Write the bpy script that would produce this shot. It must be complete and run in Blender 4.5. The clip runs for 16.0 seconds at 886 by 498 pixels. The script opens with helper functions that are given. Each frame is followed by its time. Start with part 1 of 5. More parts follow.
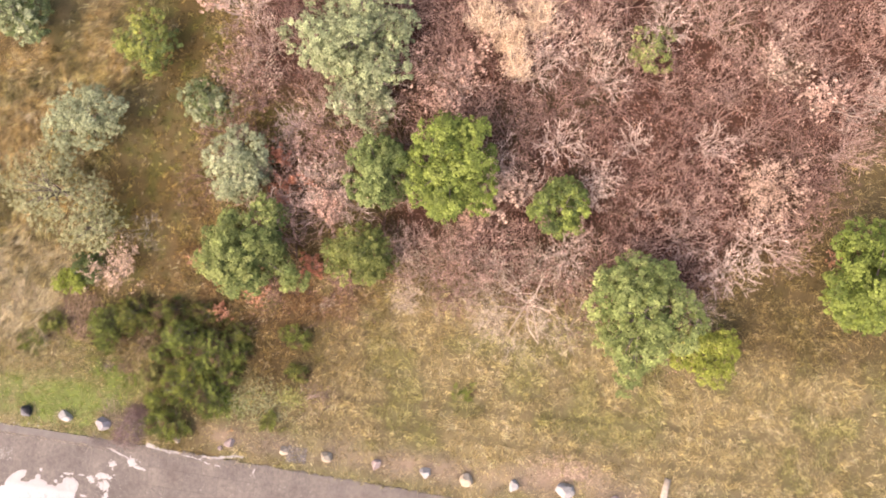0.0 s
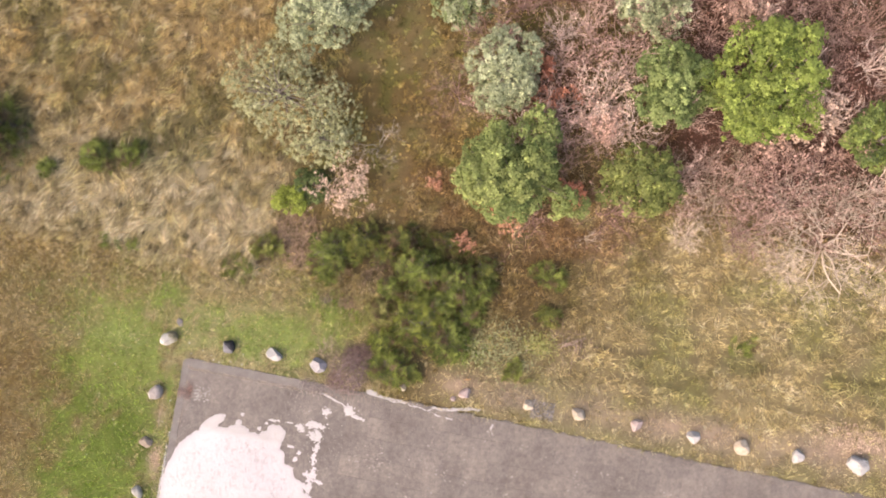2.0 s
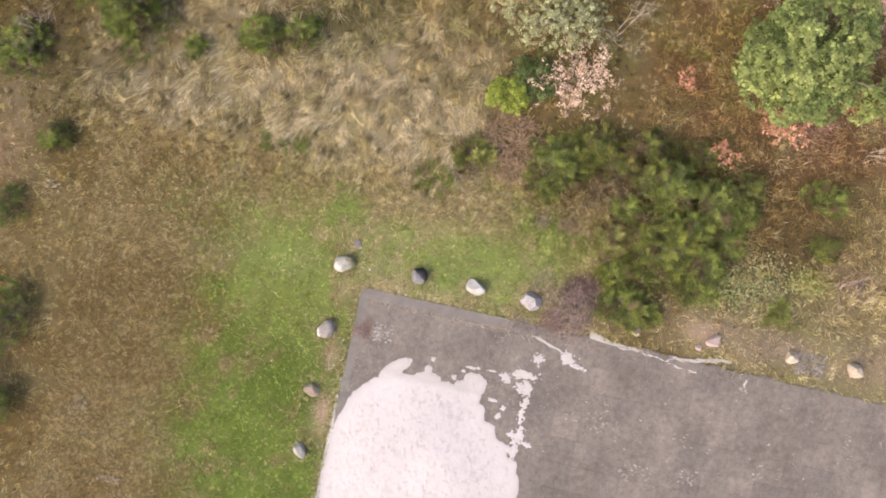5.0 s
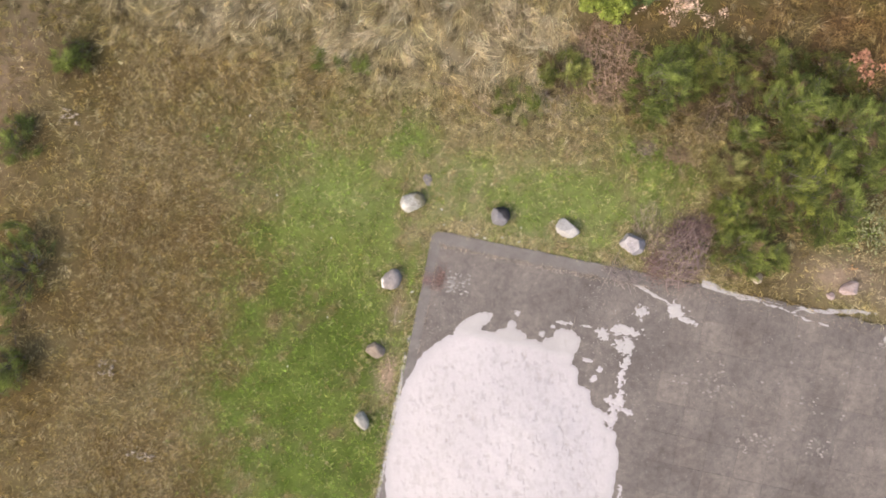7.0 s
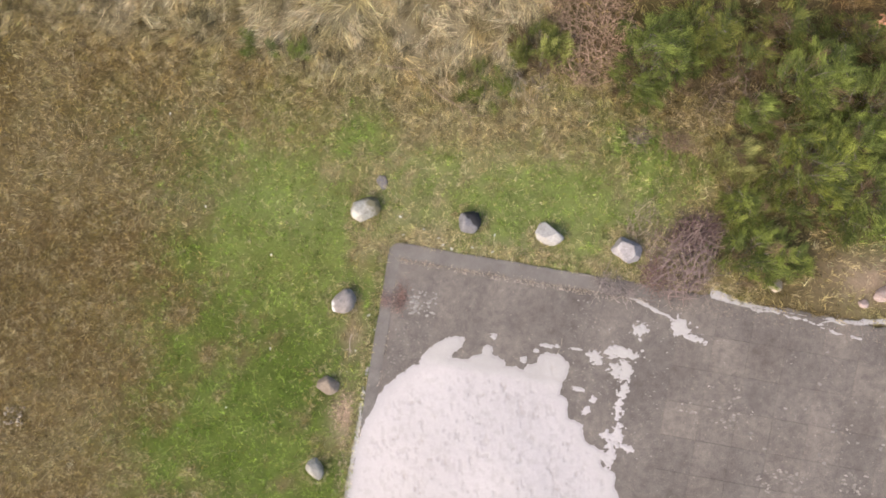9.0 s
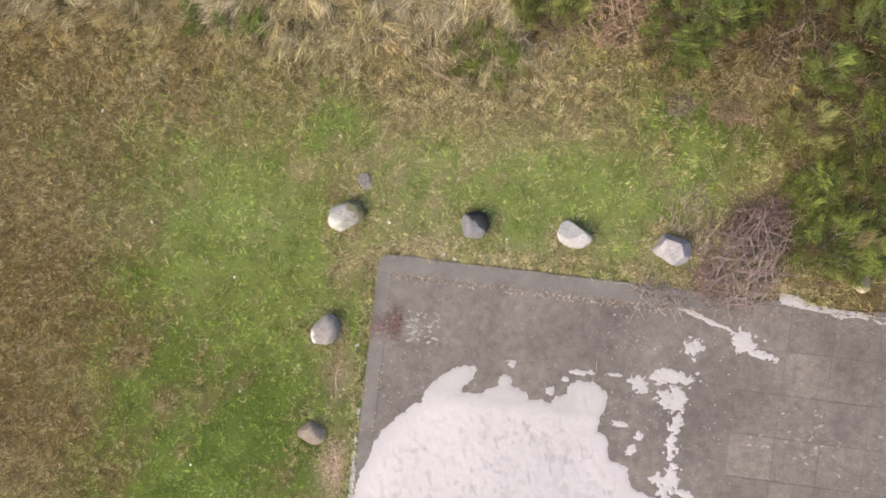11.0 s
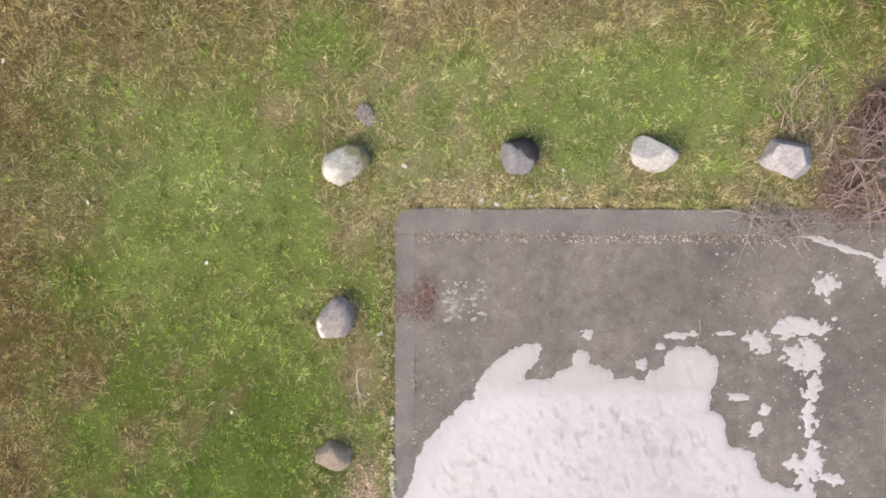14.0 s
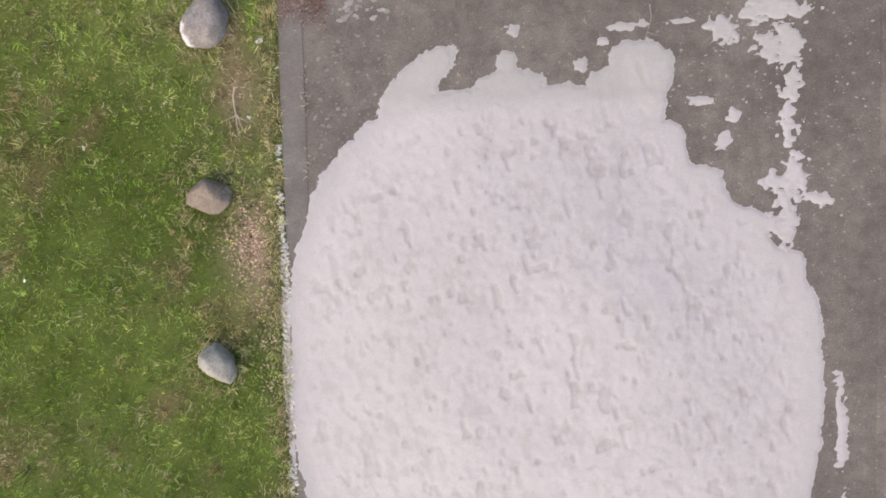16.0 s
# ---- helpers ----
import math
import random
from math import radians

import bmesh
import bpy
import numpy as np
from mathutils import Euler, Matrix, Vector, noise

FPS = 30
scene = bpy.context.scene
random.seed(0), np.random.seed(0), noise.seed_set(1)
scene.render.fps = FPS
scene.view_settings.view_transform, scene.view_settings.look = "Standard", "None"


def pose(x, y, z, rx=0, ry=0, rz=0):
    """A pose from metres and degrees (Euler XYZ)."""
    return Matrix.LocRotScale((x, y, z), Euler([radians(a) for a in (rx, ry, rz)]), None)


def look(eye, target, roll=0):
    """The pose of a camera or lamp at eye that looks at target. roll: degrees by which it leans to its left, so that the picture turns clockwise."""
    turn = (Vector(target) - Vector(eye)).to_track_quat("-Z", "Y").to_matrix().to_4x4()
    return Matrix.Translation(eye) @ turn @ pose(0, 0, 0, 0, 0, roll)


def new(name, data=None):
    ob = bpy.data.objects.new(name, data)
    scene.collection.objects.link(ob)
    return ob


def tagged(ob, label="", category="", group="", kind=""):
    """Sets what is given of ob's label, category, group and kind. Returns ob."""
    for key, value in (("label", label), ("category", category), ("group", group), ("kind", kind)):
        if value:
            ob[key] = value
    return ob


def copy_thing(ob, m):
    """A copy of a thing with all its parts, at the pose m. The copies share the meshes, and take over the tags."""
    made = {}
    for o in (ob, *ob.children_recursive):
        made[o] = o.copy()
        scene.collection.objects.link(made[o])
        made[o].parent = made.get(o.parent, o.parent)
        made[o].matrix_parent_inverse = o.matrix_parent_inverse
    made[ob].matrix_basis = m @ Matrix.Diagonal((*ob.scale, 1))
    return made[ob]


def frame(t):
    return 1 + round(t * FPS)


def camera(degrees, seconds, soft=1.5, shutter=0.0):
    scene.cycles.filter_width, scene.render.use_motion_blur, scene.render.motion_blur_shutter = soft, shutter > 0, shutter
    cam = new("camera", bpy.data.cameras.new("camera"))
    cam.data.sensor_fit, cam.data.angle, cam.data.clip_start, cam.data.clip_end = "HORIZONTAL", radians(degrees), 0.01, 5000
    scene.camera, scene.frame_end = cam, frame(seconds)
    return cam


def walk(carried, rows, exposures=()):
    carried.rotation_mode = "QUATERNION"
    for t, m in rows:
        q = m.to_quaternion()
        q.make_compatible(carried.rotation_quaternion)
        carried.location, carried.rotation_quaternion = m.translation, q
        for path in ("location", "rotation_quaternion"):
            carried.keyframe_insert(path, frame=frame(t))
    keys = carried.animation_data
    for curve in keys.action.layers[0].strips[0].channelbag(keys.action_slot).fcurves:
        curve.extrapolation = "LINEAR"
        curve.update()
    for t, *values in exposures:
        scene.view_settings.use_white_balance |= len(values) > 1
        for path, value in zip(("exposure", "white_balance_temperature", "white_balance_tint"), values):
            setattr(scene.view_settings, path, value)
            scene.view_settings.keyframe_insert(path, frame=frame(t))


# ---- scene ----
cam = camera(61.65, 16.0, soft=1.75)
ROWS = [
    (0, 21.753, 10.158, 31.904, 1.14, 4.53, 7.42),
    (0.5, 18.702, 8.983, 31.111, 1.15, 4.55, 7.79),
    (1, 15.971, 7.887, 30.263, 1.15, 4.36, 8.21),
    (1.5, 13.556, 6.916, 29.345, 1.33, 3.90, 9.55),
    (2, 11.381, 6.008, 28.565, 1.04, 4.33, 10.13),
    (2.5, 9.576, 5.168, 27.788, 0.88, 4.27, 10.61),
    (3, 7.940, 4.380, 26.936, 0.73, 4.18, 11.07),
    (3.5, 6.564, 3.771, 26.132, 0.53, 3.87, 11.45),
    (4, 5.329, 3.203, 25.284, 0.27, 3.79, 11.84),
    (4.5, 4.318, 2.688, 24.505, 0.14, 3.56, 11.95),
    (5, 3.462, 2.179, 23.640, -0.01, 3.37, 12.06),
    (5.2, 3.153, 1.974, 23.312, -0.13, 3.37, 12.06),
    (7.3, 1.300, 0.282, 19.845, -1.21, 3.57, 11.27),
    (7.5, 1.337, 0.296, 19.511, -1.25, 3.54, 10.97),
    (8, 1.549, 0.431, 18.680, -1.35, 3.41, 10.52),
    (8.5, 1.763, 0.627, 17.918, -1.51, 3.36, 10.05),
    (8.7, 1.842, 0.708, 17.617, -1.55, 3.30, 9.87),
    (10.8, 2.108, 1.064, 14.183, -2.29, 4.09, 6.92),
    (11, 1.951, 1.074, 13.874, -2.44, 4.22, 6.58),
    (11.5, 1.502, 1.200, 13.116, -2.71, 4.22, 5.85),
    (12, 1.075, 1.463, 12.307, -2.93, 4.02, 4.70),
    (12.5, 0.769, 1.608, 11.595, -3.18, 3.67, 3.32),
    (13, 0.631, 1.560, 11.115, -3.33, 3.40, 2.19),
    (13.5, 0.766, 1.127, 10.861, -3.49, 3.03, 0.87),
    (14, 0.998, 0.271, 10.484, -3.75, 2.79, 0.15),
    (14.5, 1.240, -0.541, 10.116, -3.72, 2.73, -0.32),
    (15, 1.510, -1.432, 9.677, -3.78, 2.60, -0.76),
    (15.5, 1.789, -2.436, 9.208, -3.83, 2.57, -0.99),
    (16, 2.087, -3.521, 8.717, -3.93, 2.69, -1.51),
]
walk(cam, [(t, pose(x, y, z, rx, ry, rz)) for t, x, y, z, rx, ry, rz in ROWS],
     [(0.0, 1.52, 7750, 23), (1.0, 1.42, 7580, 21), (3.5, 1.28, 7180, 17), (8.0, 0.97, 6950, 12), (12.0, 0.98, 6880, 11), (13.0, 1.04, 6860, 11), (14.0, 0.98, 6800, 10), (15.0, 0.82, 6700, 10), (15.5, 0.70, 6700, 10), (16.0, 0.63, 6700, 10)])

# ---- world, sun ----
world = bpy.data.worlds.new("hazy_sky")
scene.world = world
world.use_nodes = True
wn = world.node_tree.nodes
sky = wn.new("ShaderNodeTexSky")
sky.sky_type = "NISHITA"
sky.sun_disc = False
sky.sun_elevation, sky.sun_rotation = radians(48), radians(222)
sky.air_density, sky.dust_density, sky.ozone_density = 1.0, 4.0, 1.0
wn["Background"].inputs["Strength"].default_value = 0.15
world.node_tree.links.new(sky.outputs["Color"], wn["Background"].inputs["Color"])
sun = new("sun", bpy.data.lights.new("sun", "SUN"))
sun.data.energy, sun.data.angle, sun.data.color = 0.9, radians(50), (1.0, 0.93, 0.84)
sun.matrix_world = look((-6.7, -7.4, 11.1), (0, 0, 0))


# ---- small mathematics ----
def lattice(i, j, seed):
    v = np.sin(i * 127.1 + j * 311.7 + seed * 74.7) * 43758.5453
    return v - np.floor(v)


def vnoise(x, y, seed=0):
    """Smooth value noise, 0 to 1."""
    xi, yi = np.floor(x), np.floor(y)
    u, v = x - xi, y - yi
    u, v = u * u * (3 - 2 * u), v * v * (3 - 2 * v)
    a, b = lattice(xi, yi, seed), lattice(xi + 1, yi, seed)
    c, d = lattice(xi, yi + 1, seed), lattice(xi + 1, yi + 1, seed)
    return (a * (1 - u) + b * u) * (1 - v) + (c * (1 - u) + d * u) * v


def fbm(x, y, scale, seed=0, octaves=3):
    total, amp, norm = 0, 1.0, 0.0
    for k in range(octaves):
        total = total + amp * vnoise(x / scale * 2 ** k, y / scale * 2 ** k, seed + 11 * k)
        norm, amp = norm + amp, amp * 0.5
    return total / norm


def blob(x, y, cx, cy, rx, ry, turn=0.0):
    """1 in the middle of an ellipse, falling softly to 0.37 on its rim."""
    c, s = math.cos(radians(turn)), math.sin(radians(turn))
    u, v = (c * (x - cx) + s * (y - cy)) / rx, (c * (y - cy) - s * (x - cx)) / ry
    return np.exp(-(u * u + v * v))


def step(a, b, x):
    k = np.clip((x - a) / (b - a), 0, 1)
    return k * k * (3 - 2 * k)


def mesh_from(name, verts, quads=None, tris=None, tint=None, smooth=False):
    """A mesh from arrays of places, quads and triangles, with a colour for each place."""
    me = bpy.data.meshes.new(name)
    verts = np.asarray(verts, dtype=np.float32).reshape(-1, 3)
    quads = np.zeros((0, 4), np.int32) if quads is None else np.asarray(quads, np.int32)
    tris = np.zeros((0, 3), np.int32) if tris is None else np.asarray(tris, np.int32)
    index = np.concatenate([quads.ravel(), tris.ravel()])
    total = np.concatenate([np.full(len(quads), 4), np.full(len(tris), 3)]).astype(np.int32)
    start = np.concatenate([[0], np.cumsum(total)[:-1]]).astype(np.int32)
    me.vertices.add(len(verts))
    me.vertices.foreach_set("co", verts.ravel())
    me.loops.add(len(index))
    me.loops.foreach_set("vertex_index", index)
    me.polygons.add(len(total))
    me.polygons.foreach_set("loop_start", start)
    me.polygons.foreach_set("loop_total", total)
    me.polygons.foreach_set("use_smooth", np.full(len(total), smooth))
    if tint is not None:
        rgba = np.ones((len(verts), 4), np.float32)
        rgba[:, :3] = np.clip(tint, 0, 1)
        me.attributes.new("tint", "FLOAT_COLOR", "POINT").data.foreach_set("color", rgba.ravel())
    me.update()
    me.validate()
    return me


def part(name, me, material, parent=None, label="", at=None):
    """One mesh object, under a thing or a part, or at top level."""
    if isinstance(me, bmesh.types.BMesh):
        bm, me = me, bpy.data.meshes.new(name)
        bm.to_mesh(me)
        bm.free()
    if material and not me.materials:
        me.materials.append(material)
    ob = new(name, me)
    ob.parent = parent
    if at is not None:
        ob.matrix_basis = at
    return tagged(ob, label)


# ---- materials ----
def node_material(name):
    m = bpy.data.materials.new(name)
    m.use_nodes = True
    t = m.node_tree
    return m, t.nodes, t.links, t.nodes["Principled BSDF"]


def noise_node(nodes, links, scale, detail=4, rough=0.6, vector=None):
    n = nodes.new("ShaderNodeTexNoise")
    n.inputs["Scale"].default_value, n.inputs["Detail"].default_value, n.inputs["Roughness"].default_value = scale, detail, rough
    if vector is not None:
        links.new(vector, n.inputs["Vector"])
    return n.outputs["Fac"]


def ramp(nodes, links, fac, stops):
    r = nodes.new("ShaderNodeValToRGB")
    e = r.color_ramp.elements
    while len(e) < len(stops):
        e.new(0.5)
    for k, (p, c) in enumerate(stops):
        e[k].position, e[k].color = p, (*c, 1) if len(c) == 3 else c
    links.new(fac, r.inputs["Fac"])
    return r.outputs["Color"]


def mixed(nodes, links, a, b, fac, kind="MIX"):
    n = nodes.new("ShaderNodeMix")
    n.data_type, n.blend_type = "RGBA", kind
    for socket, v in ((n.inputs[0], fac), (n.inputs[6], a), (n.inputs[7], b)):
        if isinstance(v, bpy.types.NodeSocket):
            links.new(v, socket)
        elif isinstance(v, tuple):
            socket.default_value = (*v, 1)
        else:
            socket.default_value = v
    return n.outputs[2]


def bump(nodes, links, bsdf, height, strength, distance):
    n = nodes.new("ShaderNodeBump")
    n.inputs["Strength"].default_value, n.inputs["Distance"].default_value = strength, distance
    links.new(height, n.inputs["Height"])
    links.new(n.outputs["Normal"], bsdf.inputs["Normal"])


def place_node(nodes):
    return nodes.new("ShaderNodeTexCoord").outputs["Object"]


def tinted(name, rough=0.8, spread=0.35, through_light=0.0):
    """Takes the colour that each blade or leaf carries, and varies it from piece to piece."""
    m, nodes, links, bsdf = node_material(name)
    att = nodes.new("ShaderNodeAttribute")
    att.attribute_name = "tint"
    geo = nodes.new("ShaderNodeNewGeometry")
    dark = ramp(nodes, links, geo.outputs["Random Per Island"], [(0, (1 - spread,) * 3), (1, (1 + spread * 0.6,) * 3)])
    col = mixed(nodes, links, att.outputs["Color"], dark, 1.0, "MULTIPLY")
    links.new(col, bsdf.inputs["Base Color"])
    bsdf.inputs["Roughness"].default_value = rough
    bsdf.inputs["Specular IOR Level"].default_value = 0.25
    if through_light:
        tr = nodes.new("ShaderNodeBsdfTranslucent")
        links.new(col, tr.inputs["Color"])
        mix = nodes.new("ShaderNodeMixShader")
        mix.inputs[0].default_value = through_light
        links.new(bsdf.outputs[0], mix.inputs[1])
        links.new(tr.outputs[0], mix.inputs[2])
        links.new(mix.outputs[0], nodes["Material Output"].inputs["Surface"])
    return m


def speckled(name, low, mid, high, scale, rough=0.9, relief=0.5, depth=0.01, fine=60.0):
    """Mottled matt surface: broad stains and fine grain."""
    m, nodes, links, bsdf = node_material(name)
    p = place_node(nodes)
    broad = noise_node(nodes, links, scale, 5, 0.65, p)
    grain = noise_node(nodes, links, fine, 3, 0.7, p)
    col = ramp(nodes, links, broad, [(0.3, low), (0.5, mid), (0.72, high)])
    var = ramp(nodes, links, grain, [(0.25, (0.7,) * 3), (0.75, (1.2,) * 3)])
    links.new(mixed(nodes, links, col, var, 1.0, "MULTIPLY"), bsdf.inputs["Base Color"])
    bsdf.inputs["Roughness"].default_value = rough
    bsdf.inputs["Specular IOR Level"].default_value = 0.3
    bump(nodes, links, bsdf, grain, relief, depth)
    return m


GRASS = tinted("grass_blade", 0.75, 0.55, 0.35)
LEAF = tinted("tree_leaf", 0.6, 0.22, 0.25)
TWIG = tinted("twig_bark", 0.85, 0.3)
BARK = speckled("grey_bark", (0.10, 0.08, 0.065), (0.2, 0.165, 0.14), (0.32, 0.28, 0.25), 9.0, 0.9, 0.8, 0.01, 40)


def soil_material():
    m, nodes, links, bsdf = node_material("soil_and_thatch")
    att = nodes.new("ShaderNodeAttribute")
    att.attribute_name = "tint"
    p = place_node(nodes)
    fine = noise_node(nodes, links, 22, 6, 0.75, p)
    mid = noise_node(nodes, links, 2.2, 4, 0.6, p)
    a = ramp(nodes, links, fine, [(0.3, (0.55,) * 3), (0.7, (1.3,) * 3)])
    b = ramp(nodes, links, mid, [(0.3, (0.8,) * 3), (0.7, (1.15,) * 3)])
    col = mixed(nodes, links, att.outputs["Color"], a, 1.0, "MULTIPLY")
    links.new(mixed(nodes, links, col, b, 1.0, "MULTIPLY"), bsdf.inputs["Base Color"])
    bsdf.inputs["Roughness"].default_value = 0.95
    bsdf.inputs["Specular IOR Level"].default_value = 0.1
    bump(nodes, links, bsdf, fine, 0.8, 0.03)
    return m


# ---- ground cover: which plants grow where ----
GREEN, LIME = np.array([0.22, 0.36, 0.05]), np.array([0.35, 0.50, 0.10])
STRAW, PALE = np.array([0.62, 0.475, 0.22]), np.array([0.76, 0.64, 0.41])
BROWN, GOLD = np.array([0.37, 0.262, 0.105]), np.array([0.54, 0.43, 0.205])
LITTER = np.array([0.32, 0.156, 0.115])


def lawn(x, y):
    """How green the ground is, 0 to 1."""
    g = blob(x, y, -2.5, -3.3, 1.05, 3.2, 6) * 1.15 + blob(x, y, -2.4, -6.6, 1.6, 2.6) * 0.65 + blob(x, y, -3.3, -0.2, 1.2, 0.9, 15) * 0.75
    g = g + blob(x, y, -1.32, 2.3, 0.42, 0.75, -12) * 1.0 + blob(x, y, -0.1, 1.8, 0.75, 0.5) * 0.75 + blob(x, y, 3.3, 1.75, 1.3, 0.55, 8) * 0.8
    g = g + blob(x, y, 2.2, 1.2, 0.9, 0.35) * 0.55 + blob(x, y, 4.7, 3.3, 0.9, 0.5) * 0.65 + blob(x, y, -0.5, -2.7, 0.45, 1.5) * 0.7 + blob(x, y, -0.55, -4.9, 0.35, 0.8) * 0.4
    g = g + blob(x, y, -1.3, -3.9, 0.9, 3.0) * 0.6 + blob(x, y, -5.0, -2.0, 1.0, 1.4) * 0.35 + blob(x, y, -4.6, -5.5, 1.5, 2.5) * 0.35 + blob(x, y, -0.9, -0.9, 0.7, 0.8) * 0.35
    g = g + blob(x, y, 10.8, 2.6, 1.2, 0.8) * 0.55 + blob(x, y, 5.9, 2.7, 1.2, 0.6) * 0.4 + blob(x, y, -6.0, 1.6, 1.6, 1.2) * 0.2
    g = 1.15 * g + 0.32 * step(-6.0, -2.4, x) * (1 - step(1.9, 2.9, y)) * (1 - step(5.5, 7.5, x)) + 0.25 * blob(x, y, -2.8, -1.0, 2.0, 2.6) + 0.26 * blob(x, y, 1.2, 1.3, 3.0, 0.8) + 0.06 * blob(x, y, -4.8, -3.0, 1.5, 4.0)
    return np.clip(g * (2.7 * fbm(x, y, 0.8, 3, 4) + 1.3 * fbm(x, y, 0.2, 4, 2) - 1.2), 0, 0.84 - 0.16 * step(-3.5, -1.0, y))


def wood(x, y):
    """Where the bare thicket stands and dead leaves lie, 0 to 1."""
    edge = 9.4 + 2.6 * step(29, 32, x) + 6.0 * step(33.0, 36.5, x) + 1.2 * (fbm(x, y, 3, 8) - 0.5)
    w = step(edge - 1.3, edge + 1.2, y) * step(15.5, 18.0, x + 0.6 * (fbm(x, y, 2, 9) - 0.5))
    w = np.maximum(w, step(15.2, 17.5, y) * step(8.5, 10.5, x) * (1 - step(33.0, 35.5, x)))
    return np.maximum(w, 0.7 * blob(x, y, 12.6, 12.4, 2.2, 2.6))


def meadow(x, y):
    """Where the tall pale grass grows, 0 to 1."""
    low = 3.7 - 0.03 * x + 1.1 * (fbm(x, y, 2.2, 5) - 0.5)
    return step(low - 0.5, low + 0.6, y) * (1 - step(1.8, 3.2, x - 0.15 * (y - 5))) * step(-11.6, -10.2, x + 0.8 * (fbm(x, y, 1.5, 7) - 0.5))


def verge(x, y):
    """The golden rough beside the pavement, 0 to 1."""
    return step(9.5, 12.5, x + 0.8 * (fbm(x, y, 1.6, 6) - 0.5)) * (1 - wood(x, y)) * (1 - step(7.5, 10, y) * (1 - step(29, 32, x)))


def wheel_tracks(x, y):
    """1 in the ruts of the two old tracks through the rough."""
    a, b = y - 2.62, y - 3.6 - 0.05 * (x - 17.5)
    wob = 0.12 * (fbm(x, y, 1.5, 25) - 0.5)
    return np.maximum(np.exp(-((a + wob) / 0.12) ** 2), np.exp(-((b + wob) / 0.12) ** 2) * (0.6 + 0.4 * step(0.3, 0.6, fbm(x, y, 2.5, 27)))) * step(14, 16, x) * (1 - step(30, 38, x))


def cover_colour(x, y, chance=None):
    """Colour of the plants at a place: the mean, or, with a chance from 0 to 1 for each place, either green or dry."""
    g, w, m, v = (f(x, y)[:, None] for f in (lawn, wood, meadow, verge))
    if chance is not None:
        g = np.where(chance[:, None] < 1.2 * g - 0.03, 0.92, 0.05)
    n1, n2 = fbm(x, y, 1.3, 21)[:, None], fbm(x, y, 0.45, 22)[:, None]
    n3 = fbm(x, y, 4.0, 23)[:, None]
    field = BROWN * (1 - step(0.35, 0.7, n1)) + STRAW * 0.75 * step(0.35, 0.7, n1)
    near = (np.exp(-((np.minimum(np.abs(x + 0.6), 9) / 3.2) ** 2)) * (y < 1) + blob(x, y, 2.5, 1.2, 6.5, 2.6) * (y >= 0.2))[:, None]
    near = np.clip(near, 0, 1) * (0.45 + 0.55 * n1)
    near = near * (1 - 0.5 * ((y < -0.3) & (x < 0)))[:, None]
    field = field * (1 - near) + (np.array([0.61, 0.525, 0.325]) + LIME * 0.24) * near
    sprout = 0.30 * step(0.45, 0.7, n2) * (0.25 + 0.75 * step(-6.5, -3.5, x)[:, None])
    field = field * (1 - sprout) + GREEN * 0.95 * sprout
    tall = np.array([0.53, 0.44, 0.245]) * (1 - step(0.4, 0.65, n2)) + np.array([0.71, 0.61, 0.40]) * step(0.4, 0.65, n2)
    golden = step(7.5, 10.0, y)[:, None] * 0.6 + 0.1
    tall = tall * (1 - golden) + np.array([0.60, 0.41, 0.17]) * golden
    weed = step(0.48, 0.68, n1) * (0.25 + 0.35 * step(7.0, 8.5, y)[:, None])
    tall = tall * (1 - weed) + np.array([0.21, 0.22, 0.085]) * weed
    tall = tall * (1 + 0.35 * blob(x, y, -2.2, 5.6, 5.0, 1.7)[:, None])
    rough = GOLD * (1 - step(0.4, 0.65, n1)) + np.array([0.40, 0.37, 0.135]) * step(0.45, 0.7, n1)
    rough = (rough * (1 - 0.45 * n2) + PALE * 0.45 * n2) * 1.21
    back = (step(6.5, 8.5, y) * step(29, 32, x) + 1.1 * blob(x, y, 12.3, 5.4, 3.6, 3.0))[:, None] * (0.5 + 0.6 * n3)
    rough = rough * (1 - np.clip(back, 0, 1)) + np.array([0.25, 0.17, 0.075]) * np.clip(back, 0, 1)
    c = field * (1 - m) + tall * m
    c = c * (1 - v) + rough * v
    rust = (np.clip(blob(x, y, 13.5, 7.6, 4.0, 1.7) + 0.8 * blob(x, y, 8.6, 9.0, 1.6, 3.0), 0, 1) * step(0.3, 0.6, fbm(x, y, 0.9, 24)))[:, None] * 0.85
    c = c * (1 - rust) + np.array([0.36, 0.205, 0.105]) * rust
    # shade beneath the broom bushes, put into the colour of ground and grass
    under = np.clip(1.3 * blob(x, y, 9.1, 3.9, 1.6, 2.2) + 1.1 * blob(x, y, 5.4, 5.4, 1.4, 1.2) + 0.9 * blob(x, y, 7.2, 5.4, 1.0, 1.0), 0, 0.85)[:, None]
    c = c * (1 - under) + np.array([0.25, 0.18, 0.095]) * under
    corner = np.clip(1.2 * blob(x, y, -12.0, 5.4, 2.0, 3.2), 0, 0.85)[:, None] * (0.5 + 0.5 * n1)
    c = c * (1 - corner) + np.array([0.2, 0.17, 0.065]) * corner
    c = c * (1 - 0.5 * wheel_tracks(x, y)[:, None])
    dust = (np.exp(-((y - 1.0) / 0.75) ** 2) * step(8.5, 11, x) * step(0.25, 0.6, fbm(x, y, 1.1, 26)))[:, None] * 0.9
    c = c * (1 - dust) + np.array([0.58, 0.465, 0.345]) * dust
    green = GREEN * (1 - step(0.35, 0.7, n2)) + LIME * step(0.35, 0.7, n2)
    c = c * (1 - g) + green * g
    floor_leaf = LITTER * (0.7 + 0.6 * n2) * (1 - 0.25 * n3) + GOLD * 0.12 * n1
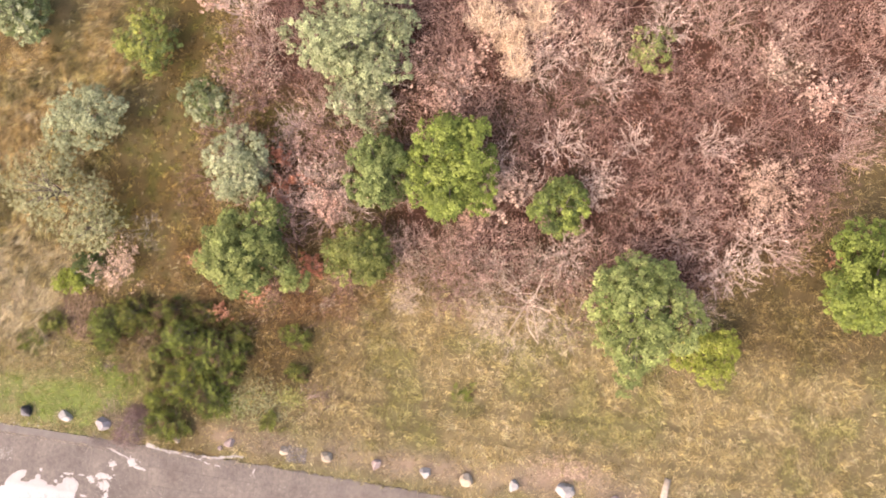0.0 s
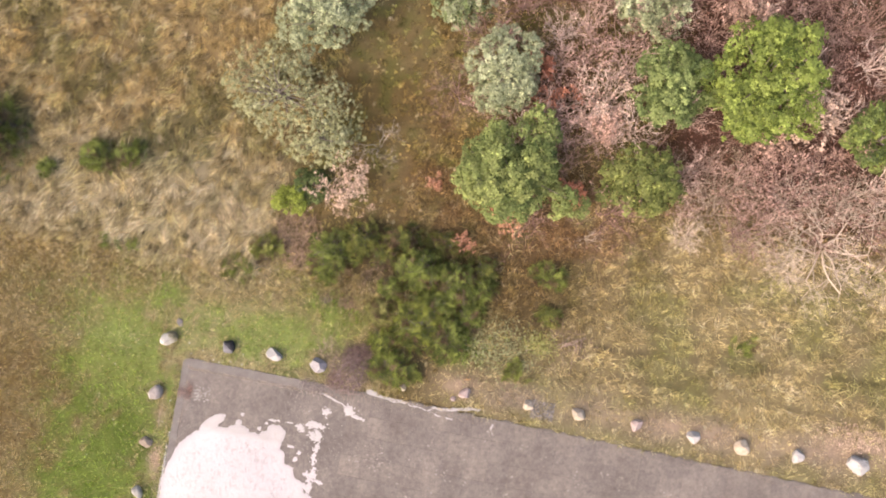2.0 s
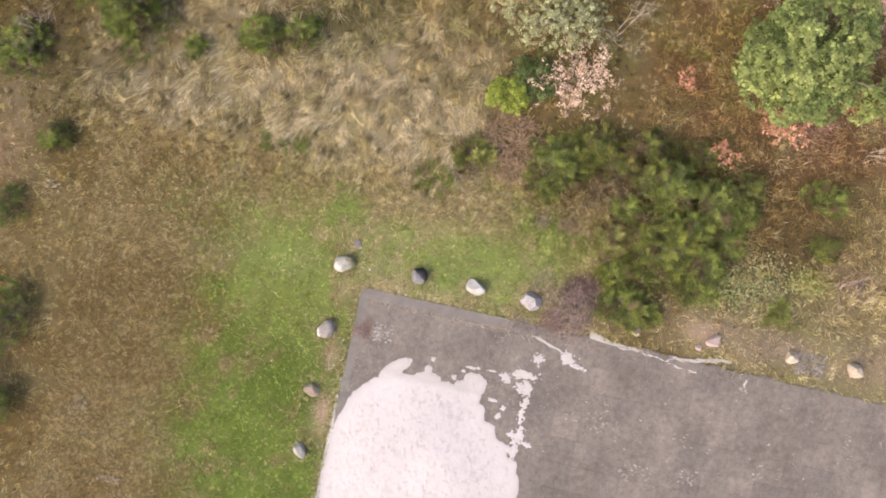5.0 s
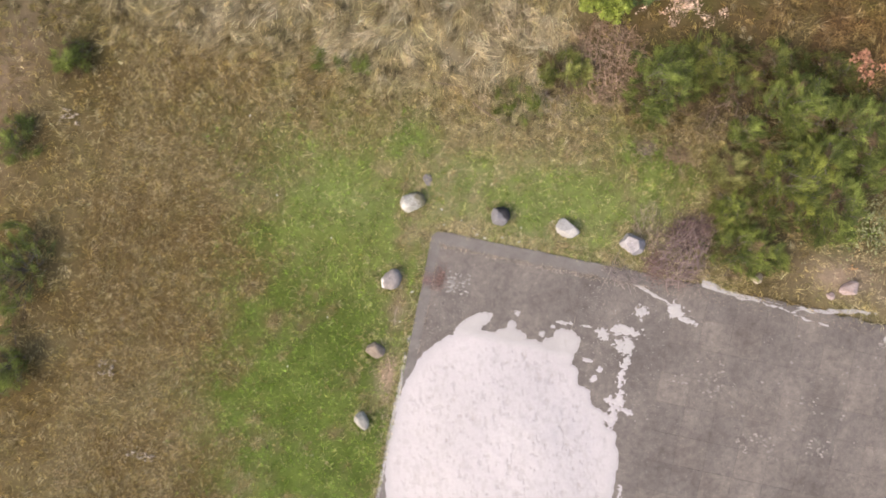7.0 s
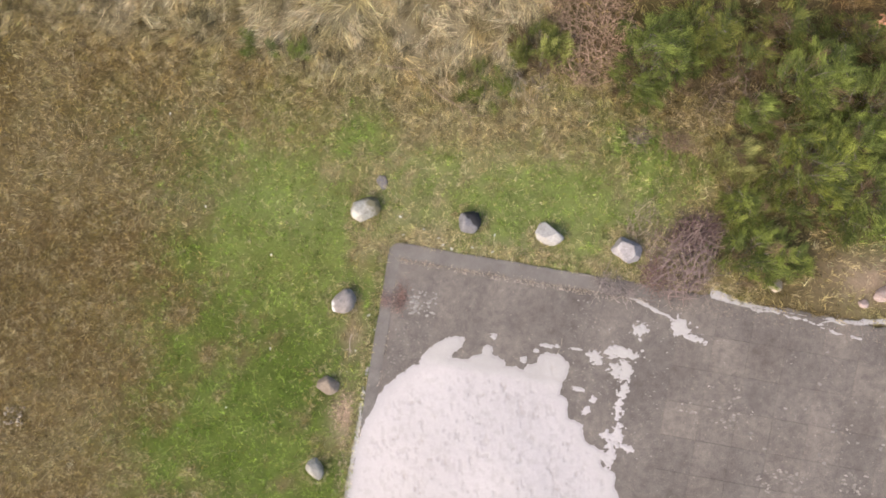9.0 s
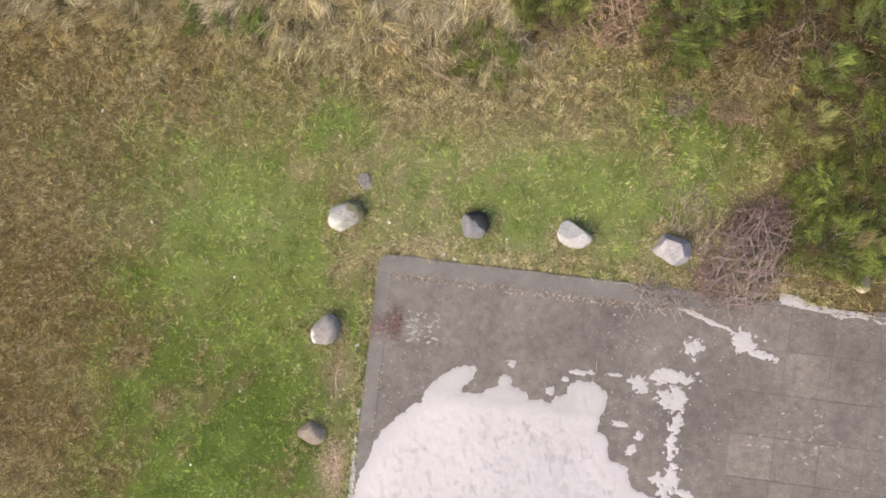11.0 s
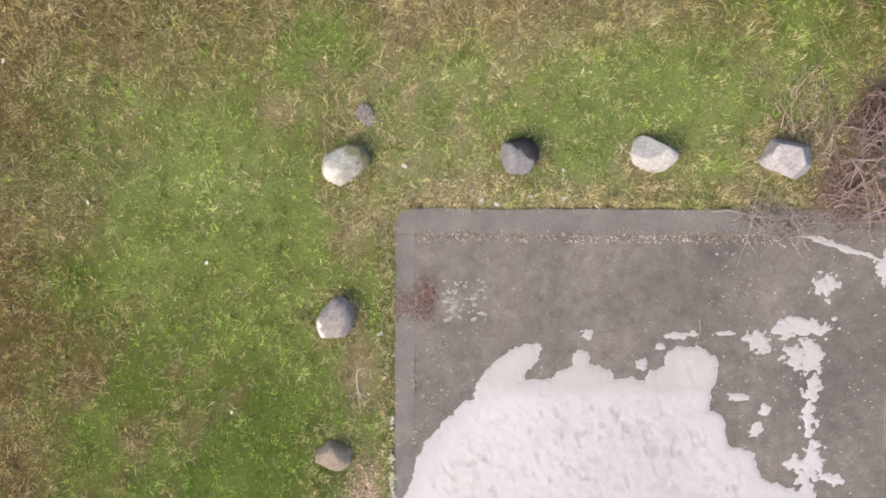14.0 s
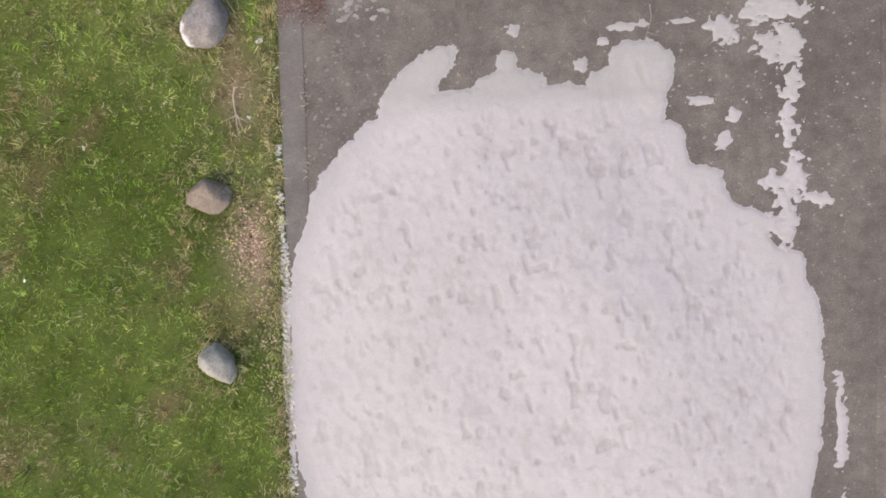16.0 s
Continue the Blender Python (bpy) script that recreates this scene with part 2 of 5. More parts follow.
    moss = step(0.5, 0.7, fbm(x, y, 1.8, 28))[:, None] * 0.55
    floor_leaf = floor_leaf * (1 - moss) + np.array([0.34, 0.27, 0.14]) * moss
    return c * (1 - w) + floor_leaf * w


def bare(x, y):
    """Trodden or leaf-covered soil where little grows, 0 to 1."""
    b = blob(x, y, -0.6, -4.0, 0.3, 0.7) * 0.9 + blob(x, y, -0.6, -2.2, 0.3, 0.4) * 0.6 + blob(x, y, 25.5, 1.6, 1.5, 0.6) * 0.8
    b = b + blob(x, y, -12.8, 2.2, 0.9, 4.5, -8) * 0.35 + blob(x, y, 10.6, 1.0, 0.8, 0.5) * 0.6 + blob(x, y, 20, 1.1, 6, 0.4) * 0.5
    return np.clip(b * (0.4 + 1.2 * fbm(x, y, 0.4, 31)), 0, 1)


# ---- ground: one sheet to the horizon ----
LEFT, TOP = -0.195, 0.155          # edges of the pavement


def top_edge(x):
    """Far edge of the pavement: straight to x = 7, then drawing in slightly."""
    return TOP - 0.0125 * np.maximum(np.asarray(x, float) - 7.0, 0)


def ground_z(x, y):
    off = np.clip(step(LEFT + 0.12, LEFT + 0.02, x) + step(-0.16, -0.04, y - top_edge(x)), 0, 1)
    return 0.05 * (fbm(x, y, 1.4, 41) - 0.5) * off - 0.05 * (1 - off)


def ground_sheet():
    fx = np.arange(-17, 43.01, 0.25)
    fy = np.arange(-12, 28.01, 0.25)
    far = np.array([4.0, 12, 30, 80, 250, 900, 3000])
    gx = np.concatenate([fx[0] - far[::-1], fx, fx[-1] + far])
    gy = np.concatenate([fy[0] - far[::-1], fy, fy[-1] + far])
    xx, yy = np.meshgrid(gx, gy)
    x, y = xx.ravel(), yy.ravel()
    z = ground_z(x, y)
    k = np.arange(len(gx) * len(gy)).reshape(len(gy), len(gx))
    quads = np.stack([k[:-1, :-1], k[:-1, 1:], k[1:, 1:], k[1:, :-1]], -1).reshape(-1, 4)
    b = bare(x, y)[:, None]
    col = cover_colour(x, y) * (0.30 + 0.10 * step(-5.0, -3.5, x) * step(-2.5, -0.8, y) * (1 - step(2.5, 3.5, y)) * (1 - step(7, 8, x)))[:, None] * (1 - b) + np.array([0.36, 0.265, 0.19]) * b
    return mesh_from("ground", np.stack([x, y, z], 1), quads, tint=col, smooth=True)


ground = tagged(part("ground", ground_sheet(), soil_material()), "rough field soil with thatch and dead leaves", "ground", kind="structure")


# ---- pavement ----
def pavement_material(name, panels=False):
    """Grey, weathered, with broad stains, fine grain and pale specks; panels: tone differs from slab to slab."""
    m, nodes, links, bsdf = node_material(name)
    p = nodes.new("ShaderNodeNewGeometry").outputs["Position"]
    broad = noise_node(nodes, links, 0.55, 5, 0.6, p)
    blot = noise_node(nodes, links, 5.0, 6, 0.7, p)
    grain = noise_node(nodes, links, 55, 4, 0.75, p)
    speck = noise_node(nodes, links, 24, 2, 0.5, p)
    col = ramp(nodes, links, broad, [(0.3, (0.108, 0.092, 0.082)), (0.5, (0.140, 0.122, 0.108)), (0.72, (0.180, 0.156, 0.137))])
    bl = ramp(nodes, links, blot, [(0.3, (0.72,) * 3), (0.5, (0.98,) * 3), (0.62, (1.1,) * 3), (0.72, (1.4, 1.37, 1.33))])
    gr = ramp(nodes, links, grain, [(0.3, (0.72,) * 3), (0.5, (1.0,) * 3), (0.7, (1.3,) * 3)])
    sp = ramp(nodes, links, speck, [(0.66, (1.0,) * 3), (0.74, (1.75, 1.7, 1.62))])
    c = mixed(nodes, links, col, bl, 1.0, "MULTIPLY")
    c = mixed(nodes, links, c, gr, 1.0, "MULTIPLY")
    c = mixed(nodes, links, c, sp, 1.0, "MULTIPLY")
    flat = nodes.new("ShaderNodeMapping")
    flat.inputs["Scale"].default_value = (1.1, 0.16, 1.0)
    links.new(p, flat.inputs["Vector"])
    sweep = noise_node(nodes, links, 1.0, 3, 0.6, flat.outputs[0])
    c = mixed(nodes, links, c, ramp(nodes, links, sweep, [(0.35, (0.9,) * 3), (0.55, (1.0,) * 3), (0.7, (1.12, 1.11, 1.1))]), 1.0, "MULTIPLY")
    if panels:
        own = nodes.new("ShaderNodeObjectInfo").outputs["Random"]
        tone = ramp(nodes, links, own, [(0.0, (1.0,) * 3), (0.3, (1.05,) * 3), (0.6, (1.10, 1.095, 1.08)), (0.88, (1.16, 1.15, 1.13)), (0.94, (1.2, 1.19, 1.17))])
        c = mixed(nodes, links, c, tone, 1.0, "MULTIPLY")
    links.new(c, bsdf.inputs["Base Color"])
    bsdf.inputs["Roughness"].default_value = 0.8
    bsdf.inputs["Specular IOR Level"].default_value = 0.3
    bump(nodes, links, bsdf, grain, 0.6, 0.006)
    return m


PAVE, PANEL = pavement_material("weathered_pavement"), pavement_material("weathered_paving_slab", True)


def slab(x0, y0, x1, y1, z0, z1, round_at=0.0, bevel=0.012, jag=0.0, seed=1):
    """A flat slab whose far left corner may be rounded; jag roughens its rim."""
    rnd = random.Random(seed)
    pts = []
    def edge(a, b):
        n = max(1, int(math.dist(a, b) / 0.3)) if jag else 1
        n = min(n, 120)
        for k in range(n):
            f = k / n
            pts.append((a[0] + (b[0] - a[0]) * f + rnd.uniform(-jag, jag), a[1] + (b[1] - a[1]) * f + rnd.uniform(-jag, jag)))
    edge((x0, y0), (x1, y0))
    edge((x1, y0), (x1, y1))
    edge((x1, y1), (x0 + round_at, y1))
    if round_at:
        for k in range(7):
            a = radians(90 + 15 * k)
            pts.append((x0 + round_at + round_at * math.cos(a), y1 - round_at + round_at * math.sin(a)))
    edge((x0, y1 - round_at), (x0, y0))
    bm = bmesh.new()
    low = [bm.verts.new((x, y, z0)) for x, y in pts]
    face = bm.faces.new(low)
    face.normal_update()
    up = bmesh.ops.extrude_face_region(bm, geom=[face])["geom"]
    top = [v for v in up if isinstance(v, bmesh.types.BMVert)]
    for v in top:
        v.co.z = z1
    bmesh.ops.recalc_face_normals(bm, faces=bm.faces)
    rim = [e for e in bm.edges if all(abs(v.co.z - z1) < 1e-6 for v in e.verts)]
    if bevel:
        bmesh.ops.bevel(bm, geom=rim, offset=bevel, segments=2, affect="EDGES")
    return bm


def pavement_body():
    """The whole paved sheet, its far left corner rounded and its far right edge crumbled."""
    rnd = random.Random(9)
    x0, r = LEFT + 0.02, 0.25
    pts = [(x0, -70), (80, -70)]
    x = 80.0
    while x > 7.0:
        pts.append((x, float(top_edge(x)) + rnd.uniform(-0.05, 0.05)))
        x -= 0.22 if x < 40 else 3.0
    pts.append((7.0, TOP - 0.02))
    pts += [(x0 + r + r * math.cos(radians(a)), TOP - 0.02 - r + r * math.sin(radians(a))) for a in range(90, 181, 15)]
    bm = bmesh.new()
    top = [bm.verts.new((a, b, 0.02)) for a, b in pts]
    low = [bm.verts.new((a, b, -0.25)) for a, b in pts]
    bm.faces.new(top)
    for k in range(len(pts)):
        j = (k + 1) % len(pts)
        bm.faces.new((low[k], low[j], top[j], top[k]))
    return bm


pavement = part("pavement", pavement_body(), PAVE)
tagged(pavement, "worn grey pavement with square slabs and smooth borders", "pavement", kind="structure")
STRIP = speckled("pavement_border", (0.128, 0.114, 0.102), (0.164, 0.148, 0.134), (0.20, 0.182, 0.166), 2.2, 0.85, 0.7, 0.006, 45)
part("border_strip", slab(LEFT, -70, LEFT + 0.29, TOP - 0.37, -0.2, 0.027, 0, 0.006, 0.007, 2), STRIP, pavement, "smooth grey border strip")
part("border_strip", slab(LEFT, TOP - 0.36, 6.2, TOP, -0.2, 0.027, 0.28, 0.006, 0.009, 3), STRIP, pavement, "smooth grey border strip")


def paving_slabs():
    """Square slabs, 0.8 m from joint to joint, laid on the sheet right of the bare strip."""
    pitch, a, b = 0.805, 0.4005, 0.398
    kinds = []
    rnd = random.Random(17)
    for _ in range(6):
        ring = lambda h, z: [(sx * h + rnd.uniform(-0.001, 0.001), sy * h + rnd.uniform(-0.001, 0.001), z) for sx, sy in ((-1, -1), (1, -1), (1, 1), (-1, 1))]
        v = ring(a, 0.012) + ring(a, 0.025) + ring(b, 0.0285)
        kinds.append(mesh_from("paving_slab", v, [(0, 1, 5, 4), (1, 2, 6, 5), (2, 3, 7, 6), (3, 0, 4, 7), (4, 5, 9, 8), (5, 6, 10, 9), (6, 7, 11, 10), (7, 4, 8, 11), (8, 9, 10, 11)]))
    for i in range(24):
        for j in range(9):
            x, y = 7.05 + pitch * i, -0.345 - pitch * j
            if y + b > top_edge(x) - 0.03:
                y = float(top_edge(x)) - 0.03 - a
            part("paving_slab", kinds[rnd.randrange(6)], PANEL, pavement, at=pose(x, y, rnd.uniform(-0.0015, 0.001), 0, 0, 90 * rnd.randrange(4)))


# ---- pale crust on the pavement ----
def oval(x, y, cx, cy, rx, ry, turn=0.0):
    """Distance from the middle of an ellipse, 1 on its rim."""
    c, s = math.cos(radians(turn)), math.sin(radians(turn))
    u, v = (c * (x - cx) + s * (y - cy)) / rx, (c * (y - cy) - s * (x - cx)) / ry
    return np.sqrt(u * u + v * v)


def crust_body(x, y):
    """Depth inside the main patch in metres: a squarish oval cut flat at its far side and scalloped on the right."""
    d = (np.abs(x - 2.9) / 3.09) ** 2.6 + (np.abs(y + 5.6) / 3.45) ** 2.6
    inside = 2.9 * (1 - d ** (1 / 2.6))
    far = -2.29 - y
    cut = (1.86 + 0.12 * np.cos(2 * math.pi * (x - y - 9.1) / 0.96) - (1.09 * x + y)) / 1.48
    k = 18.0
    return -np.log(np.exp(-k * np.clip(inside, -2, 2)) + np.exp(-k * np.clip(far, -2, 2)) + np.exp(-k * np.clip(cut, -2, 2))) / k + 0.03


LOBES = ((1.45, -2.10, 0.46, 0.19, 33), (1.28, -2.36, 0.36, 0.22, 30), (2.445, -1.99, 0.11, 0.12, 0), (2.42, -2.25, 0.42, 0.19, 8),
         (3.98, -2.1, 0.36, 0.33, -15), (3.62, -2.22, 0.26, 0.15, 20), (4.0, -2.5, 0.26, 0.3, 0))
SPILLS = ((4.9, -1.68, 0.21, 0.15, -30), (5.5, -1.5, 0.33, 0.14, 5), (5.62, -1.82, 0.14, 0.24, 0), (5.4, -1.9, 0.12, 0.13, 40), (5.69, -2.36, 0.12, 0.3, -8), (5.66, -2.86, 0.10, 0.42, 3),
          (5.5, -3.42, 0.13, 0.11, 0), (5.67, -3.35, 0.14, 0.3, 0), (5.9, -3.6, 0.17, 0.06, -15), (5.6, -3.95, 0.12, 0.3, 0), (5.42, -3.9, 0.13, 0.12, 0),
          (5.78, -0.9, 0.16, 0.14, 0), (6.72, -0.66, 0.27, 0.15, -8), (7.02, -0.85, 0.36, 0.07, -4), (6.1, -0.40, 0.36, 0.02, -17), (5.55, -0.22, 0.15, 0.016, -10),
          (7.85, 0.09, 0.4, 0.026, -12), (8.6, 0.0, 0.46, 0.022, -6), (9.3, -0.06, 0.44, 0.024, -4), (10.05, 0.04, 0.4, 0.014, 10), (9.97, -0.21, 0.26, 0.022, -8), (10.55, -0.23, 0.12, 0.025, 0),
          (12.22, -0.28, 0.05, 0.14, -8), (4.66, -2.49, 0.09, 0.035, 0), (4.93, -2.92, 0.09, 0.05, 30), (5.03, -2.66, 0.06, 0.05, 0), (3.32, -2.03, 0.07, 0.08, 0), (3.52, -1.8, 0.06, 0.05, 0),
          (3.83, -1.61, 0.13, 0.035, 5), (2.55, -1.65, 0.06, 0.06, 0), (4.45, -1.56, 0.08, 0.02, 0), (6.25, -6.3, 0.05, 0.5, 3))


def crust_field(x, y):
    """Above 0 where the pale crust lies."""
    wx, wy = 0.11 * (fbm(x, y, 0.3, 54, 4) - 0.5), 0.11 * (fbm(x, y, 0.3, 55, 4) - 0.5)
    fine = 0.085 * (fbm(x, y, 0.09, 56, 4) - 0.5) + 0.04 * (fbm(x, y, 0.03, 57, 2) - 0.5)
    x1, y1 = x + wx, y + wy
    f = crust_body(x1, y1) + fine * 0.8
    for cx, cy, rx, ry, turn in LOBES:
        f = np.maximum(f, (1 - oval(x1, y1, cx, cy, rx, ry, turn)) * min(rx, ry) + fine)
    x2, y2 = x + 1.6 * wx, y + 1.6 * wy
    ragged = 1.5 * (fbm(x, y, 0.15, 53, 4) - 0.5) + 1.7 * (fbm(x * 0.8, y, 0.05, 60, 2) - 0.5)
    for cx, cy, rx, ry, turn in SPILLS:
        f = np.maximum(f, (0.88 - oval(x2, y2, cx, cy, rx, ry, turn) + ragged) * min(rx, ry, 0.2))
    return f


def crust_sheet(x0, y0, x1, y1, cell):
    gx, gy = np.arange(x0, x1, cell), np.arange(y0, y1, cell)
    xx, yy = np.meshgrid(gx, gy)
    x, y = xx.ravel(), yy.ravel()
    f = crust_field(x, y)
    rise = np.clip(f / 0.03, -1, 1)
    body = step(0.02, 0.45, f)
    pits = step(0.64, 0.8, fbm(x * 1.5 + 0.4 * y, y - 0.4 * x, 0.16, 64, 2))
    mound = 0.20 * step(0.05, 2.2, crust_body(x, y))
    z = 0.024 + mound + 0.0048 * step(6.5, 6.65, x) + 0.006 * rise + body * (0.006 + 0.012 * (fbm(x * 1.3 + 0.3 * y, y - 0.2 * x, 0.30, 61, 3) - 0.5) * 1.25 + 0.005 * (fbm(x + 0.5 * y, y - 0.5 * x, 0.1, 62, 3) - 0.5) - 0.008 * pits) + 0.004 * (fbm(x, y, 0.06, 63, 2) - 0.5) * (rise > 0)
    z = np.where(f > 0.03, np.maximum(z, 0.0288 + 0.0048 * step(6.5, 6.65, x)), z)
    k = np.arange(len(x)).reshape(len(gy), len(gx))
    quads = np.stack([k[:-1, :-1], k[:-1, 1:], k[1:, 1:], k[1:, :-1]], -1).reshape(-1, 4)
    quads = quads[(f[quads] > -0.05).any(1)]
    used, inv = np.unique(quads, return_inverse=True)
    # scattered stains, plus dark colour in the pits to strengthen their weak shading
    dirt_and_pit_shade = (body * (0.5 * step(0.5, 0.72, fbm(x * 1.4 + 0.3 * y, y, 0.13, 65, 4)) + 0.5 * pits))[:, None] * 0.62
    thin = (1 - step(0.0, 0.25, f))[:, None] * 0.12
    tone = np.array([0.47, 0.44, 0.436]) * (1 - thin) * (1 - dirt_and_pit_shade) + np.array([0.33, 0.297, 0.278]) * dirt_and_pit_shade
    lobe = (step(-2.6, -2.3, y) * (0.5 + 0.5 * fbm(x, y, 0.3, 67)))[:, None] * 0.6
    tone = tone * (1 - lobe) + np.array([0.33, 0.318, 0.292]) * lobe
    tone = tone * (0.92 + 0.16 * fbm(x, y, 1.4, 66))[:, None]
    return mesh_from("crust", np.stack([x, y, z], 1)[used], inv.reshape(-1, 4), tint=tone[used], smooth=True)


def crust_material():
    m, nodes, links, bsdf = node_material("pale_crust")
    att = nodes.new("ShaderNodeAttribute")
    att.attribute_name = "tint"
    p = place_node(nodes)
    grain = noise_node(nodes, links, 70, 4, 0.7, p)
    g = ramp(nodes, links, grain, [(0.3, (0.88,) * 3), (0.7, (1.1,) * 3)])
    links.new(mixed(nodes, links, att.outputs["Color"], g, 1.0, "MULTIPLY"), bsdf.inputs["Base Color"])
    bsdf.inputs["Roughness"].default_value = 0.9
    bsdf.inputs["Specular IOR Level"].default_value = 0.2
    bump(nodes, links, bsdf, grain, 0.4, 0.008)
    return m


CRUST = crust_material()
tagged(part("sand_crust", crust_sheet(-0.3, -9.2, 7.4, -0.1, 0.017), CRUST), "pale off-white bumpy sand crust spread on the pavement", "sand patch")
tagged(part("sand_streak", crust_sheet(7.2, -0.6, 12.6, 0.35, 0.024), CRUST), "thin pale sand streak along the pavement edge", "sand patch")


# ---- boulders ----
def stone_material(name, low, mid, high, spot=None, amount=0.55, side=None, soft_edge=0.06):
    """Mottled stone; spot: the colour of its stains; gathered by side, it paints a lit or shaded flank."""
    m = speckled(name, low, mid, high, 3.5, 0.9, 0.7, 0.012, 28)
    if spot:
        nodes, links = m.node_tree.nodes, m.node_tree.links
        bsdf = nodes["Principled BSDF"]
        base = bsdf.inputs["Base Color"].links[0].from_socket
        p = place_node(nodes)
        patch = noise_node(nodes, links, 4.0 if side else 2.6, 5, 0.7, p)
        if side:
            dot = nodes.new("ShaderNodeVectorMath")
            dot.operation = "DOT_PRODUCT"
            dot.inputs[1].default_value = side
            links.new(p, dot.inputs[0])
            add = nodes.new("ShaderNodeMath")
            links.new(patch, add.inputs[0])
            links.new(dot.outputs["Value"], add.inputs[1])
            patch = add.outputs[0]
        k = ramp(nodes, links, patch, [(amount - soft_edge, (0, 0, 0)), (amount + soft_edge, (1, 1, 1))])
        links.new(mixed(nodes, links, base, spot, k), bsdf.inputs["Base Color"])
    return m


STONES = {
    "white": stone_material("white_granite", (0.311, 0.296, 0.274), (0.429, 0.407, 0.385), (0.503, 0.481, 0.459), (0.222, 0.207, 0.163), 0.6),
    # brown lichen, gathered at the far right end to paint its shaded side too
    "lichen": stone_material("lichened_granite", (0.33, 0.31, 0.265), (0.47, 0.445, 0.39), (0.62, 0.59, 0.53), (0.178, 0.16, 0.10), 0.6, (1.3, 0.3, 0), 0.12),
    # the white on the left is a sunlit face put into the colour
    "grey": stone_material("grey_granite", (0.20, 0.172, 0.16), (0.275, 0.242, 0.225), (0.375, 0.338, 0.315), (0.56, 0.545, 0.535), 0.80, (-1.3, -0.5, 0)),
    # the black on the far right is the stone's shaded side, painted on
    "dark": stone_material("dark_basalt", (0.14, 0.132, 0.14), (0.2, 0.192, 0.2), (0.26, 0.25, 0.255), (0.03, 0.029, 0.031), 0.56, (1.7, 1.9, 0)),
    "dull": stone_material("dull_grey_stone", (0.13, 0.12, 0.12), (0.185, 0.17, 0.168), (0.24, 0.225, 0.22)),
    "mauve": stone_material("mauve_granite", (0.25, 0.228, 0.23), (0.345, 0.32, 0.318), (0.43, 0.405, 0.40), (0.24, 0.2, 0.19), 0.6),
    "brown": stone_material("brown_sandstone", (0.175, 0.137, 0.104), (0.245, 0.197, 0.155), (0.31, 0.256, 0.208)),
    "buff": stone_material("buff_granite", (0.26, 0.24, 0.205), (0.35, 0.325, 0.28), (0.43, 0.405, 0.355)),
    "pink": stone_material("pinkish_granite", (0.311, 0.229, 0.207), (0.407, 0.318, 0.289), (0.481, 0.407, 0.377)),
    "tan": stone_material("tan_granite", (0.333, 0.266, 0.192), (0.444, 0.370, 0.281), (0.518, 0.459, 0.370)),
}


def boulder(x, y, lx, ly, lz, turn, stone, label, seed, facets=8, hard=0.93):
    """A half-sunk field stone: a ball cut by several planes, then roughened."""
    rnd = random.Random(seed)
    bm = bmesh.new()
    bmesh.ops.create_icosphere(bm, subdivisions=4, radius=1.0)
    cuts = []
    for _ in range(facets):
        n = Vector((rnd.gauss(0, 1), rnd.gauss(0, 1), abs(rnd.gauss(0.3, 0.7)))).normalized()
        cuts.append((n, rnd.uniform(0.52, 0.82)))
    shift = Vector((rnd.uniform(0, 50), rnd.uniform(0, 50), rnd.uniform(0, 50)))
    for v in bm.verts:
        p = v.co.copy()
        p *= 1 + 0.2 * noise.noise(p * 1.1 + shift) + 0.08 * noise.noise(p * 2.7 + shift)
        for n, d in cuts:
            over = p.dot(n) - d
            if over > 0:
                p -= n * over * hard
        p *= 1 + 0.035 * noise.noise(p * 3.7 + shift) + 0.022 * noise.noise(p * 8 + shift) + 0.012 * noise.noise(p * 17 + shift)
        v.co = p
    low, high = [min(v.co[k] for v in bm.verts) for k in range(3)], [max(v.co[k] for v in bm.verts) for k in range(3)]
    for v in bm.verts:
        f = [(v.co[k] - low[k]) / (high[k] - low[k]) for k in range(3)]
        v.co = Vector(((f[0] - 0.5) * lx, (f[1] - 0.5) * ly, (f[2] * 1.3 - 0.3) * lz))
    for f in bm.faces:
        f.smooth = True
    ob = part("boulder", bm, STONES[stone], at=pose(x, y, 0, 0, 0, turn))
    return tagged(ob, label, "boulder", "boulders round the pavement")


boulder(-0.88, 0.82, 0.72, 0.53, 0.42, 38, "lichen", "pale boulder with brown lichen and a painted shaded end, half sunk in grass", 1, 8, 0.97)
boulder(-0.61, 1.46, 0.26, 0.34, 0.06, 15, "dull", "small dark stone sunk in green grass", 2, 4, 0.7)
boulder(1.55, 0.88, 0.52, 0.52, 0.36, 10, "dark", "dark grey boulder in dry grass, its shaded side painted black", 13, 4, 0.75)
boulder(3.38, 0.88, 0.66, 0.44, 0.34, -24, "white", "long white boulder in short grass", 4, 9, 0.97)
boulder(5.18, 0.85, 0.66, 0.52, 0.40, -20, "mauve", "pinkish grey wedge-shaped boulder beside cut branches", 5, 10, 0.98)
boulder(-1.03, -1.40, 0.56, 0.60, 0.34, 0, "grey", "smooth grey boulder in grass, its lit face painted pale", 6, 4, 0.55)
boulder(-1.08, -3.42, 0.56, 0.46, 0.24, 15, "brown", "flat brown boulder in dry grass", 7, 5, 0.78)
boulder(-1.06, -5.43, 0.40, 0.54, 0.30, 22, "buff", "pear-shaped buff-grey boulder in green grass", 8, 4, 0.65)
boulder(10.98, 0.84, 0.42, 0.50, 0.32, -30, "pink", "pinkish white boulder on bare soil", 9)
boulder(10.55, 0.55, 0.22, 0.2, 0.12, 0, "pink", "small pinkish stone on bare soil", 10)
boulder(8.55, 0.62, 0.34, 0.3, 0.2, 0, "tan", "small tan stone at the pavement edge", 11)
